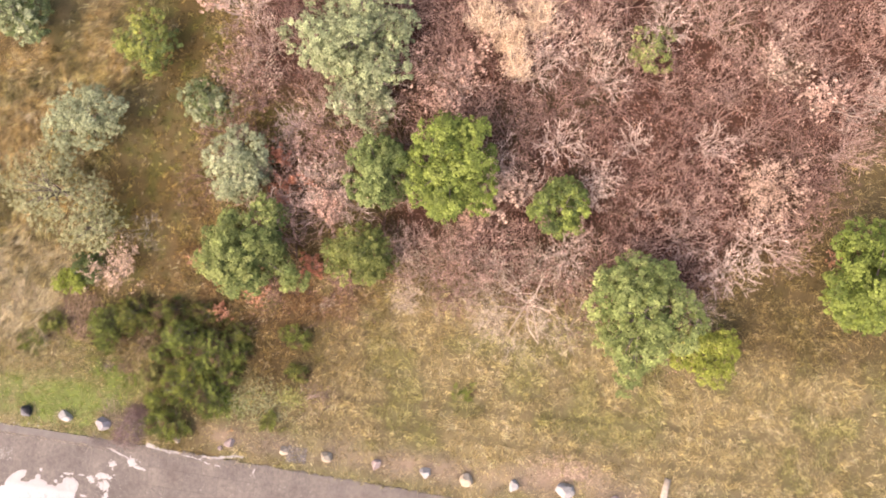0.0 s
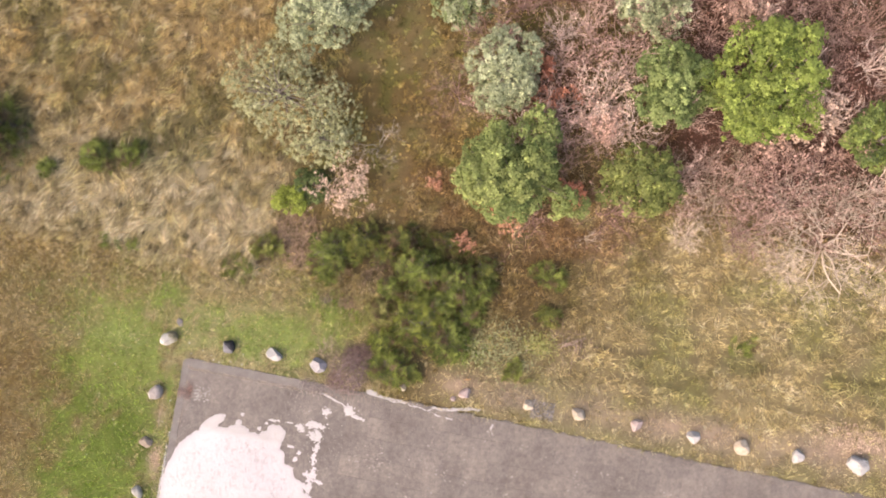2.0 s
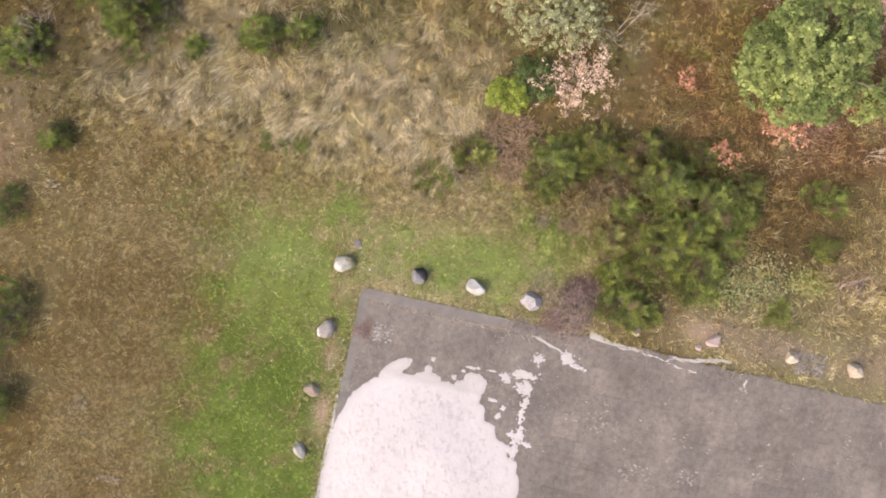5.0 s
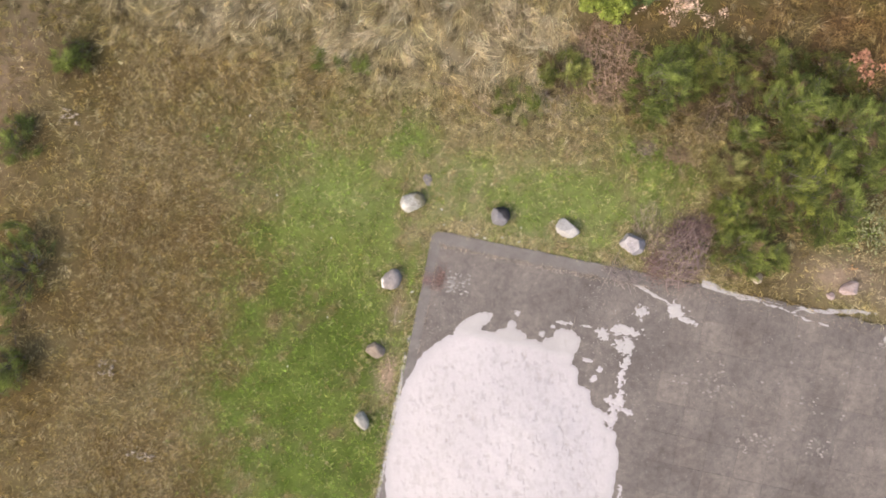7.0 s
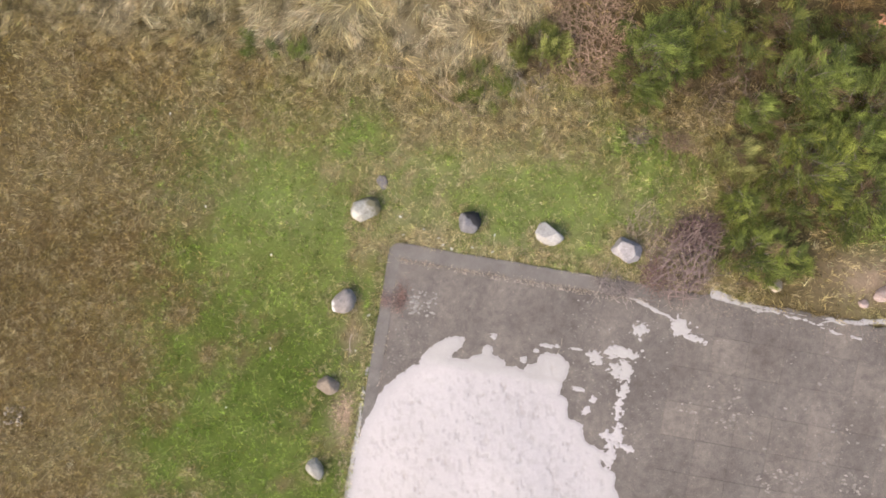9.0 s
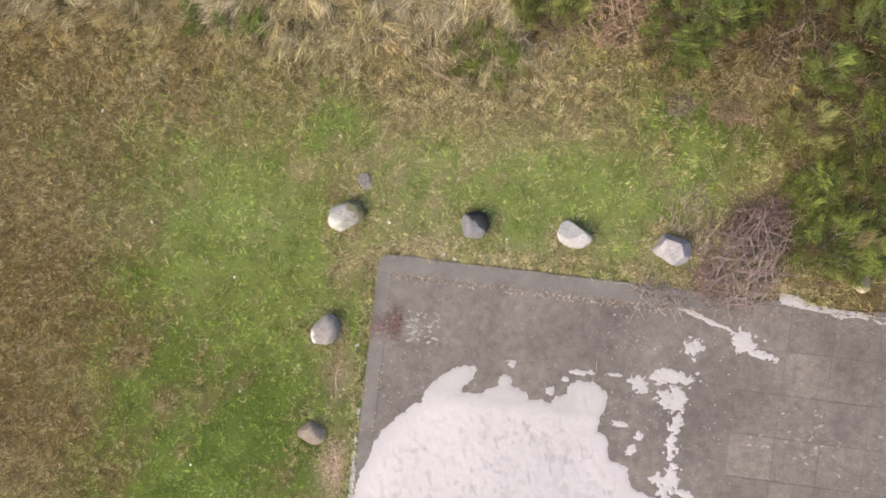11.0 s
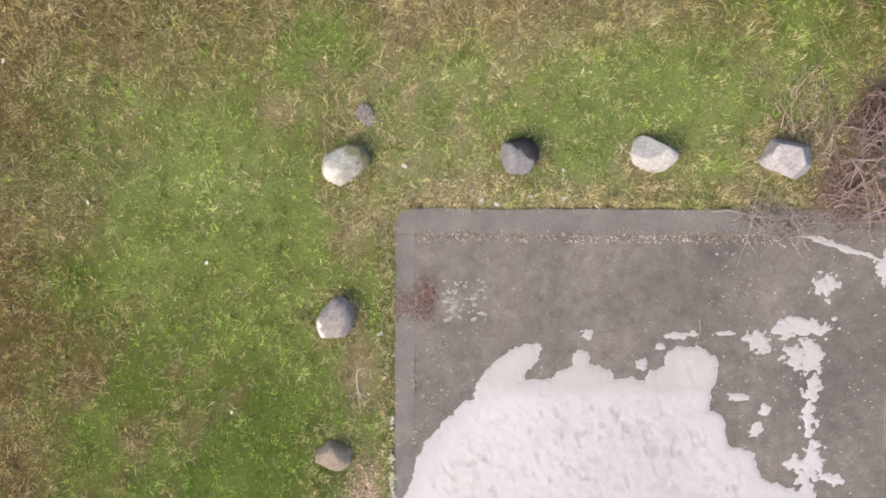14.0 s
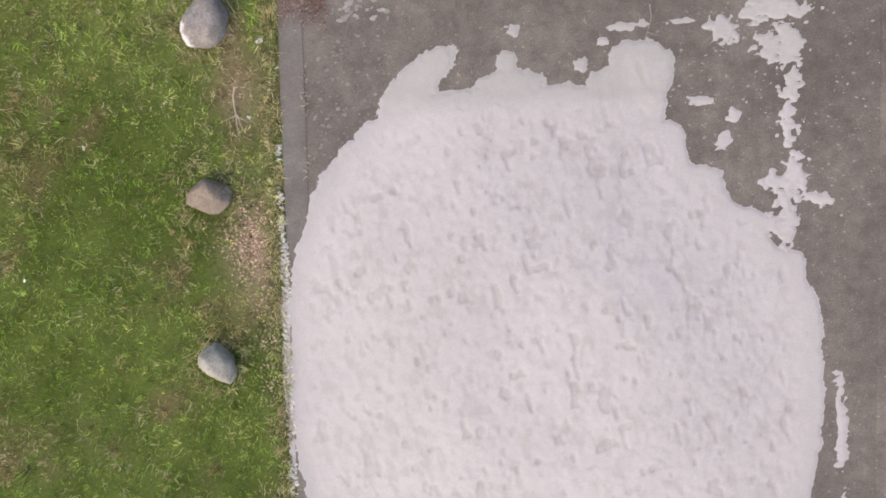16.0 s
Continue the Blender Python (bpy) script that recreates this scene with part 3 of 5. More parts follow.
boulder(13.42, 0.86, 0.42, 0.4, 0.24, 0, "tan", "low tan stone beside grey rubble", 12)
boulder(15.30, 0.87, 0.56, 0.46, 0.36, -10, "tan", "cream-coloured boulder on dry grass", 14)
boulder(17.49, 0.89, 0.42, 0.52, 0.34, -15, "pink", "pinkish grey boulder on dry grass", 15)
boulder(19.63, 0.84, 0.50, 0.46, 0.34, 0, "white", "white boulder on dry grass", 16)
boulder(21.41, 0.83, 0.56, 0.60, 0.38, 20, "tan", "pale cream boulder on dry grass", 17)
boulder(23.45, 0.87, 0.40, 0.54, 0.34, -10, "white", "small white boulder on dry grass", 18)
boulder(25.6, 0.98, 0.84, 0.66, 0.44, -10, "white", "large white boulder on dry grass", 19)
boulder(27.68, 0.86, 0.62, 0.48, 0.30, 20, "pink", "low pinkish boulder on dry grass", 20)
boulder(30.0, 1.02, 0.66, 0.56, 0.34, 0, "white", "white boulder beside a weathered log", 21)
boulder(32.2, 1.1, 0.55, 0.5, 0.34, 30, "tan", "cream boulder on dry grass", 22)


# ---- tubes, twigs and leaves ----
def tubes(segs, sides=4):
    """Tapered tubes along segments; segs: rows of x0 y0 z0 x1 y1 z1 r0 r1."""
    s = np.asarray(segs, float)
    a, b, ra, rb = s[:, :3], s[:, 3:6], s[:, 6:7], s[:, 7:8]
    d = b - a
    d = d / np.maximum(np.linalg.norm(d, axis=1, keepdims=True), 1e-9)
    ref = np.where(np.abs(d[:, 2:3]) < 0.9, np.array([[0, 0, 1.0]]), np.array([[1.0, 0, 0]]))
    u = np.cross(d, ref)
    u = u / np.linalg.norm(u, axis=1, keepdims=True)
    w = np.cross(d, u)
    rings = []
    for q, r in ((a, ra), (b, rb)):
        for k in range(sides):
            t = 2 * math.pi * k / sides
            rings.append(q + r * (math.cos(t) * u + math.sin(t) * w))
    v = np.stack(rings, 1)
    n = len(s)
    base = np.arange(n)[:, None] * 2 * sides
    quads = np.concatenate([base + np.array([[k, (k + 1) % sides, sides + (k + 1) % sides, sides + k]]) for k in range(sides)])
    return v.reshape(-1, 3), quads


def pipe(points, radii, sides=6):
    """One bent, tapered tube through the points, closed at its tip."""
    v, n = [], len(points)
    for k, (p, r) in enumerate(zip(points, radii)):
        d = (Vector(points[min(k + 1, n - 1)]) - Vector(points[max(k - 1, 0)])).normalized()
        u = d.cross(Vector((0, 0, 1)) if abs(d.z) < 0.9 else Vector((1, 0, 0))).normalized()
        w = d.cross(u)
        for i in range(sides):
            t = 2 * math.pi * i / sides
            v.append(Vector(p) + float(r) * (math.cos(t) * u + math.sin(t) * w))
    quads = [(k * sides + i, k * sides + (i + 1) % sides, (k + 1) * sides + (i + 1) % sides, (k + 1) * sides + i) for k in range(n - 1) for i in range(sides)]
    v.append(Vector(points[-1]))
    tip = [((n - 1) * sides + i, (n - 1) * sides + (i + 1) % sides, len(v) - 1) for i in range(sides)]
    return np.array([tuple(q) for q in v]), quads, tip


def strips(segs, rs):
    """Thin tapered strips for the finest twigs."""
    s = np.asarray(segs, float)
    a, b, r = s[:, :3], s[:, 3:6], s[:, 6:7]
    d = b - a
    side = np.cross(d, rs.normal(0, 1, d.shape) * [0.4, 0.4, 1])
    side = side / (np.linalg.norm(side, axis=1, keepdims=True) + 1e-9) * r
    v = np.stack([a - side, a + side, b + side * 0.6, b - side * 0.6], 1)
    return v.reshape(-1, 3), np.arange(len(s))[:, None] * 4 + [[0, 1, 2, 3]]


def grow(rnd, at, way, length, radius, depth, out, tips, spread=0.75, kids=3, lift=0.15):
    """Branches from one point outwards; every branch bends once or twice and forks."""
    p, d = Vector(at), Vector(way).normalized()
    steps = 3 if depth > 1 else 2
    for k in range(steps):
        d = (d + Vector((rnd.gauss(0, 0.27), rnd.gauss(0, 0.27), rnd.gauss(lift * 0.5, 0.12)))).normalized()
        q = p + d * (length / steps)
        r0, r1 = radius * (1 - 0.55 * k / steps), radius * (1 - 0.55 * (k + 1) / steps)
        out.append((depth, *p, *q, r0, r1))
        if depth > 0 and (k > 0 or rnd.random() < 0.5):
            for _ in range(kids if k == steps - 1 else max(1, kids - 1)):
                side = Vector((rnd.gauss(0, 1), rnd.gauss(0, 1), rnd.gauss(lift, 0.6))).normalized()
                grow(rnd, q, d * (1 - spread * 0.55) + side * spread, length * rnd.uniform(0.45, 0.72), max(r1 * 0.62, 0.004), depth - 1, out, tips, spread, kids, lift)
        p = q
    if depth == 0:
        tips.append((*p, *d))


def leaves(rnd, centres, normals, size, tint, vary=0.25, droop=0.4, ways=None):
    """A folded leaf of four corners at each centre."""
    n = len(centres)
    nor = normals + rnd.normal(0, droop, (n, 3))
    nor /= np.linalg.norm(nor, axis=1, keepdims=True) + 1e-9
    along = rnd.normal(0, 1, (n, 3)) if ways is None else ways + rnd.normal(0, 0.15, (n, 3))
    along -= nor * (along * nor).sum(1, keepdims=True)
    along /= np.linalg.norm(along, axis=1, keepdims=True) + 1e-9
    across = np.cross(nor, along)
    L = size * rnd.uniform(0.65, 1.35, (n, 1))
    v = np.stack([centres - along * L * 0.5, centres + across * L * 0.3 - nor * L * 0.08, centres + along * L * 0.5 - nor * L * 0.12, centres - across * L * 0.3 - nor * L * 0.08], 1)
    k = np.arange(n)[:, None] * 4
    tris = np.concatenate([k + [[0, 1, 2]], k + [[0, 2, 3]]])
    c = np.asarray(tint)[None] * (1 + rnd.normal(0, vary, (n, 1))) if np.ndim(tint) == 1 else tint
    return v.reshape(-1, 3), tris, np.repeat(np.clip(c, 0.003, 1), 4, axis=0)


def thing(name, x, y, label, category, group="", turn=0.0):
    e = new(name)
    e.empty_display_size = 0.2
    e.matrix_basis = pose(x, y, 0, 0, 0, turn)
    return tagged(e, label, category, group)


def leafy_tree(name, x, y, width, deep, height, colour, light, label, seed, clump=0.42, count=90, per=95, leaf=0.12, category="tree", low=0.25, airy=0.0, uneven=1.0):
    """Trunk, limbs and a crown of uneven clumps of leaves, coloured lighter towards the top."""
    rs, rnd = np.random.RandomState(seed), random.Random(seed)
    t = thing(name, x, y, label, category)
    a, b, top = width / 2, deep / 2, height
    mid = height * (0.5 + low * 0.3)
    cen, nor = [], []
    lobes = [(rnd.uniform(0, 6.28), rnd.uniform(-0.27, 0.27)) for _ in range(5)]
    while len(cen) < count * 0.7:
        ang, up = rnd.uniform(0, 2 * math.pi), rnd.uniform(-0.35, 1.0)
        flat = math.sqrt(max(0.0, 1 - max(up, 0) ** 2)) if up > 0 else 1 - 0.35 * abs(up)
        bulge = 1 + sum(k * math.cos(ang * (i + 1) + f) for i, (f, k) in enumerate(lobes)) * 0.65 * uneven
        depth = rnd.uniform(0.72, 1.0) if rnd.random() < 0.8 else rnd.uniform(0.2, 0.65)
        r = flat * bulge * depth
        c = Vector((a * r * math.cos(ang), b * r * math.sin(ang), mid + (top - mid) * up * depth if up > 0 else mid + up * mid * 0.6))
        cen.append(c)
        nor.append(Vector((math.cos(ang) * flat, math.sin(ang) * flat, 0.5 + up)).normalized())
    for _ in range(int(count * 0.35)):
        ang, r = rnd.uniform(0, 2 * math.pi), 0.8 * math.sqrt(rnd.random())
        cen.append(Vector((a * r * math.cos(ang), b * r * math.sin(ang), height * rnd.uniform(0.32, 0.55))))
        nor.append(Vector((0, 0, 1)))
    fork = height * 0.28
    part("trunk", mesh_from("trunk", *pipe([(0, 0, -0.1), (0.02, 0.01, fork), (0.03, 0.02, height * 0.7)], [height * 0.032, height * 0.024, height * 0.009], 9), smooth=True), BARK, t)
    for i, c in enumerate(cen):
        if i % 5 == 0:
            s = Vector((0, 0, rnd.uniform(fork * 0.8, height * 0.6)))
            m = s.lerp(c, 0.5) + Vector((rnd.gauss(0, 0.08), rnd.gauss(0, 0.08), 0.1))
            part("limb", mesh_from("limb", *pipe([s, m, c], [height * 0.011, height * 0.007, 0.006], 5)), BARK, t)
    some = []
    for c, n in zip(cen, nor):
        size = clump * rnd.choice((0.5, 0.7, 0.95, 1.2, 1.45))
        sprays = max(4, int(per / 7.0 * (size / clump) ** 1.5 * (1 - airy * rnd.random())))
        d = rs.normal(0, 1, (sprays, 3)) + 0.75 * np.array(n)
        d /= np.linalg.norm(d, axis=1, keepdims=True)
        tip = np.array(c) + d * size * rs.uniform(0.55, 1.0, (sprays, 1)) * np.array([1, 1, 0.8])
        # random tone, raised with height: light from above painted into the leaves
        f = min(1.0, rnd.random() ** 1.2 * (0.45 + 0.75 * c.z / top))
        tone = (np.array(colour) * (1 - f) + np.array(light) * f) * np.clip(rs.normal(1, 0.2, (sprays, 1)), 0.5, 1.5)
        each = 8
        turn = np.repeat(rs.uniform(0, 6.283, sprays), each) + np.tile(np.arange(each) * 6.283 / each, sprays)
        out = np.stack([np.cos(turn), np.sin(turn), rs.normal(-0.1, 0.25, len(turn))], 1) + 0.5 * np.repeat(d, each, axis=0)
        out /= np.linalg.norm(out, axis=1, keepdims=True)
        p = np.repeat(tip, each, axis=0) + out * leaf * rs.uniform(0.35, 1.0, (len(turn), 1))
        p[:, 2] = np.maximum(p[:, 2], 0.06)
        tones = np.repeat(tone, each, axis=0) * np.clip(rs.normal(1, 0.18, (len(turn), 1)), 0.5, 1.5)
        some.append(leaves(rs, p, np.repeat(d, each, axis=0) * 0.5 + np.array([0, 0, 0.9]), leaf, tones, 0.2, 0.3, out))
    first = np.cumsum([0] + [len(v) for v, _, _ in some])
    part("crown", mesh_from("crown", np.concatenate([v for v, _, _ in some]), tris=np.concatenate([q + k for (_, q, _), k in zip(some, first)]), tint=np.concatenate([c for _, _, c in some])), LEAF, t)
    return t


def bare_tree(name, x, y, width, height, wood_tint, label, seed, stems=4, depth=3, leaf_tint=None, leaf_count=0, leaf=0.09, category="tree", tilt=0.75, stout=1.0, fine=1.0, group=""):
    """Several leaning stems that fork into fine twigs, with or without dead leaves."""
    rs, rnd = np.random.RandomState(seed), random.Random(seed)
    t = thing(name, x, y, label, category, group)
    all_out, tips, ends = [], [], []
    for k in range(stems):
        a = 2 * math.pi * (k + rnd.uniform(-0.3, 0.3)) / stems
        lie = tilt * rnd.uniform(0.5, 1.3)
        d = Vector((math.cos(a) * lie, math.sin(a) * lie, 1.0))
        out = []
        grow(rnd, (0.06 * math.cos(a), 0.06 * math.sin(a), -0.05), d, height * rnd.uniform(0.5, 0.75), (0.010 + 0.005 * height) * stout, depth, out, tips, 0.8, 2, 0.12)
        ends.append(len(all_out))
        all_out += out
    s = np.array(all_out)
    span = np.percentile(np.hypot(s[:, 4], s[:, 5]), 93)
    sc = np.array([width / 2 / span, width / 2 / span, height / max(s[:, 6].max(), 0.1)])
    s[:, 1:4] *= sc
    s[:, 4:7] *= sc
    tone = np.asarray(wood_tint)
    for k, first in enumerate(ends):
        stop = ends[k + 1] if k + 1 < len(ends) else len(s)
        main = [row for row in s[first:stop] if row[0] == depth]
        v, q, e = pipe([main[0][1:4]] + [r[4:7] for r in main], [main[0][7]] + [r[8] for r in main], 5)
        part("limb", mesh_from("limb", v, q, e, tint=np.tile(tone * rnd.uniform(0.72, 1.0), (len(v), 1))), TWIG, t)
    rest = s[(s[:, 0] < depth) & (s[:, 0] > 0)]
    last = s[s[:, 0] == 0].copy()
    last[:, 7] = np.maximum(last[:, 7], 0.0055) * fine
    va, qa = tubes(rest[:, 1:], 3)
    vb, qb = strips(last[:, 1:], rs)
    ca = np.repeat(tone[None] * rs.uniform(0.65, 1.1, (len(rest), 1)), 6, axis=0)
    cb = np.repeat(tone[None] * rs.uniform(0.65, 1.15, (len(last), 1)), 4, axis=0)
    tagged(part("twig", mesh_from("twig", np.concatenate([va, vb]), np.concatenate([qa, qb + len(va)]), tint=np.concatenate([ca, cb])), TWIG, t), kind="stuff")
    if leaf_count:
        tp = np.array(tips)
        tp[:, :3] *= sc
        pick = rs.randint(0, len(tp), leaf_count)
        p = tp[pick, :3] + rs.normal(0, 0.045, (leaf_count, 3))
        p[:, 2] = np.maximum(p[:, 2], 0.04)
        v, q, c = leaves(rs, p, np.tile([[0, 0, 0.7]], (leaf_count, 1)) + rs.normal(0, 0.5, (leaf_count, 3)), leaf, np.asarray(leaf_tint), 0.25, 0.5)
        tagged(part("dead_foliage", mesh_from("dead_foliage", v, tris=q, tint=c), LEAF, t), kind="stuff")
    return t


def starburst(name, x, y, width, height, wood_tint, label, seed, stems=22, leaf_tint=None, leaf_count=0, leaf=0.07, flat=0.8, group="", forks=9, category="tree"):
    """A bare shrub whose many thin stems fan out from one foot, with short twigs near their ends."""
    rs, rnd = np.random.RandomState(seed), random.Random(seed)
    t = thing(name, x, y, label, category, group)
    tone = np.asarray(wood_tint)
    thin, ends = [], []
    for k in range(stems):
        a = 2 * math.pi * (k + rnd.uniform(-0.45, 0.45)) / stems
        out = rnd.uniform(0.25, 1.0) ** 0.8 * width / 2
        top = height * (1 - flat * 0.55 * (2 * out / width) ** 2) * rnd.uniform(0.75, 1.05)
        pts = [Vector((0.04 * math.cos(a), 0.04 * math.sin(a), -0.05))]
        for f in (0.3, 0.62, 1.0):
            pts.append(Vector((out * f ** 1.2 * math.cos(a) + rnd.gauss(0, 0.07), out * f ** 1.2 * math.sin(a) + rnd.gauss(0, 0.07), top * f ** 0.85)))
        v, q, e = pipe(pts, [0.013, 0.010, 0.007, 0.004], 4)
        part("limb", mesh_from("limb", v, q, e, tint=np.tile(tone * rnd.uniform(0.68, 0.95), (len(v), 1))), TWIG, t)
        for _ in range(forks):
            f = rnd.uniform(0.35, 1.0)
            i = 1 if f < 0.62 else 2
            p = pts[i].lerp(pts[i + 1], rnd.random())
            d = (pts[i + 1] - pts[i]).normalized() + Vector((rnd.gauss(0, 0.55), rnd.gauss(0, 0.55), rnd.gauss(0.1, 0.35)))
            q1 = p + d.normalized() * rnd.uniform(0.12, 0.32)
            thin.append((*p, *q1, 0.007, 0.005))
            for _ in range(2):
                e2 = d + Vector((rnd.gauss(0, 0.6), rnd.gauss(0, 0.6), rnd.gauss(0, 0.4)))
                q2 = q1 + e2.normalized() * rnd.uniform(0.08, 0.22)
                thin.append((*q1, *q2, 0.006, 0.003))
                ends.append(tuple(q2))
    v, q = strips(thin, rs)
    tagged(part("twig", mesh_from("twig", v, q, tint=np.repeat(tone[None] * rs.uniform(0.8, 1.3, (len(thin), 1)), 4, axis=0)), TWIG, t), kind="stuff")
    if leaf_count:
        tp = np.array(ends)
        p = tp[rs.randint(0, len(tp), leaf_count)] + rs.normal(0, 0.06, (leaf_count, 3))
        p[:, 2] = np.maximum(p[:, 2], 0.04)
        v, q, c = leaves(rs, p, np.tile([[0, 0, 0.7]], (leaf_count, 1)) + rs.normal(0, 0.5, (leaf_count, 3)), leaf, np.asarray(leaf_tint), 0.22, 0.5)
        tagged(part("dead_foliage", mesh_from("dead_foliage", v, tris=q, tint=c), LEAF, t), kind="stuff")
    return t


def blades(rs, x, y, z, length, width, lean, azim, tint, bends=2):
    """Grass blades: a tapered strip, bent over; two or three faces each."""
    n = len(x)
    ca, sa = np.cos(azim), np.sin(azim)
    wide = azim + rs.uniform(0.6, 2.5, n)
    wx, wy = np.cos(wide) * width / 2, np.sin(wide) * width / 2
    up = np.sqrt(np.clip(1 - lean ** 2, 0.05, 1))
    def point(s):
        h = length * lean * s ** 1.4
        return np.stack([x + ca * h, y + sa * h, z + length * up * (s - 0.35 * lean * s * s)], 1)
    side = np.stack([wx, wy, np.zeros(n)], 1)
    root, tip = point(0.0), point(1.0)
    if bends == 1:
        v = np.stack([root - side, root + side, tip + side * 0.25, tip - side * 0.25], 1)
        k = np.arange(n)[:, None] * 4
        quads, tris = k + [[0, 1, 2, 3]], None
        per = 4
    else:
        m = point(0.55)
        v = np.stack([root - side * 0.8, root + side * 0.8, m + side * 0.8, m - side * 0.8, tip], 1)
        k = np.arange(n)[:, None] * 5
        quads, tris, per = k + [[0, 1, 2, 3]], k + [[3, 2, 4]], 5
    return v.reshape(-1, 3), quads, tris, np.repeat(tint, per, axis=0)


def scatter(rs, x0, y0, x1, y1, per_metre):
    n = int((x1 - x0) * (y1 - y0) * per_metre)
    return rs.uniform(x0, x1, n), rs.uniform(y0, y1, n)


def off_pavement(x, y):
    rim = np.where(x < 7, 0.05 * (fbm(x, y, 0.3, 71) - 0.3), 0.3 * (fbm(x, y, 0.8, 71) - 0.5) + 0.12 * (fbm(x, y, 0.2, 72) - 0.5))
    return (x < LEFT - rim) | (y > top_edge(x) + rim)


def flow_field(x, y, scale, seed):
    return 2 * math.pi * 1.6 * fbm(x, y, scale, seed, 2)


def tufts(name, label, rs, cx, cy, per, radius, length, width, lean, bends, flow, dry, fan=0.4, category="grass", vary=1.0, clump=0.0, paint=None, patch=0.17, pale=0.0):
    """Grass in tufts: the blades of a tuft share a colour and a way to lie."""
    n = len(cx)
    tone = cover_colour(cx, cy, rs.uniform(0, 1, n))
    dry = (dry * (1 - 0.8 * lawn(cx, cy)) * (0.4 + 0.6 * meadow(cx, cy) + 0.6 * (cx < 8.5) * (cy < 4.5)))[:, None]
    pick = rs.uniform(0, 1, (n, 1))
    tone = np.where(pick < dry * 0.5, tone * 0.45 + PALE * 0.5, np.where(pick > 1 - dry * 0.45, tone * 0.5 + BROWN * 0.42, tone))
    if paint is not None:
        tone = tone * 0.5 + np.array(paint) * 0.5
    tone = tone * np.clip(rs.normal(1.0, 0.26 * vary, (n, 1)), 0.3, 1.75) * (1 + clump * (fbm(cx, cy, patch, 92, 2)[:, None] - 0.5))
    tone = np.clip(tone, 0.01, [0.80, 0.68, 0.47])
    az = flow + rs.normal(0, 0.45, n)
    rep = lambda a: np.repeat(a, per, axis=0)
    m = n * per
    x, y = rep(cx) + rs.normal(0, 1, m) * rep(radius), rep(cy) + rs.normal(0, 1, m) * rep(radius)
    ok = off_pavement(x, y)
    L = rep(length) * rs.uniform(0.6, 1.3, m)
    W = rs.uniform(width[0], width[1], m)
    K = np.clip(rep(lean) + rs.normal(0, 0.12, m), 0.15, 0.97)
    A = rep(az) + rs.normal(0, fan, m)
    C = rep(tone) * rs.uniform(0.5, 1.5, (m, 1))
    C = np.where(rs.uniform(0, 1, (m, 1)) < pale, 0.3 * C + PALE * rs.uniform(0.4, 0.95, (m, 1)), C)
    v, q, t, c = blades(rs, x[ok], y[ok], ground_z(x[ok], y[ok]) - 0.01, L[ok], W[ok], K[ok], A[ok], C[ok], bends)
    return tagged(part(name, mesh_from(name, v, q, t, tint=c), GRASS), label, category, kind="stuff")


def grow_grass():
    rs = np.random.RandomState(5)
    rand = lambda n, a=0.0, b=1.0: rs.uniform(a, b, n)
    # short turf round the pavement
    x, y = scatter(rs, -9.5, -9.5, 8.5, 4.6, 125)
    keep = off_pavement(x, y) & (rand(len(x)) > bare(x, y) * 0.8)
    x, y = x[keep], y[keep]
    n = len(x)
    g = lawn(x, y)
    size = (0.035 + 0.06 * fbm(x, y, 0.5, 81) + 0.06 * step(1.5, 4, y) + 0.035 * (1 - g)) * rand(n, 0.6, 1.5)
    tufts("short_grass", "short patchy turf, green with dry straw", rs, x, y, 13, rand(n, 0.012, 0.04), size, (0.006, 0.0105), rand(n, 0.4, 0.95), 1, flow_field(x, y, 0.35, 82), 0.62, 1.0, vary=1.2, clump=1.2, patch=0.08, pale=0.13)
    # dry straw lying on the turf
    x, y = scatter(rs, -9.5, -9.5, 8.5, 5.0, 120)
    g = lawn(x, y)
    keep = off_pavement(x, y) & (rand(len(x)) > 1.12 * g) & (rand(len(x)) < 0.15 + 1.1 * step(0.38, 0.68, fbm(x, y, 0.35, 88)))
    x, y = x[keep], y[keep]
    n = len(x)
    tufts("dry_straw", "dead straw blades lying over short turf", rs, x, y, 6, rand(n, 0.012, 0.04), rand(n, 0.05, 0.15), (0.004, 0.009), rand(n, 0.6, 0.95), 2, flow_field(x, y, 0.5, 89), 0.7, 0.9, paint=(0.62, 0.49, 0.30), vary=1.5)
    # fine reddish-brown thatch away from the pavement
    x, y = scatter(rs, -9.5, -9.5, 8.5, 4.2, 115)
    away = np.clip(step(-2.0, -4.0, x) + step(1.2, 2.3, y), 0, 1)
    keep = off_pavement(x, y) & (rand(len(x)) > 1.1 * lawn(x, y)) & (rand(len(x)) < away * (0.2 + 0.8 * step(0.42, 0.62, fbm(x, y, 0.9, 94))))
    x, y = x[keep], y[keep]
    n = len(x)
    tufts("brown_thatch", "fine reddish-brown dead grass matted on the field", rs, x, y, 12, rand(n, 0.02, 0.06), rand(n, 0.04, 0.11), (0.005, 0.009), rand(n, 0.6, 0.95), 1, flow_field(x, y, 0.4, 95), 0.5, 1.4, paint=(0.27, 0.165, 0.10), vary=1.3, pale=0.15)
    # shaggy clumps of dead grass in the field
    x, y = scatter(rs, -13, -9.5, 8.5, 5.2, 30)
    keep = off_pavement(x, y) & (rand(len(x)) > 1.2 * lawn(x, y)) & (rand(len(x)) < 0.12 + 0.88 * step(-3.2, -5.0, x) + 0.88 * step(1.7, 2.7, y))
    x, y = x[keep], y[keep]
    n = len(x)
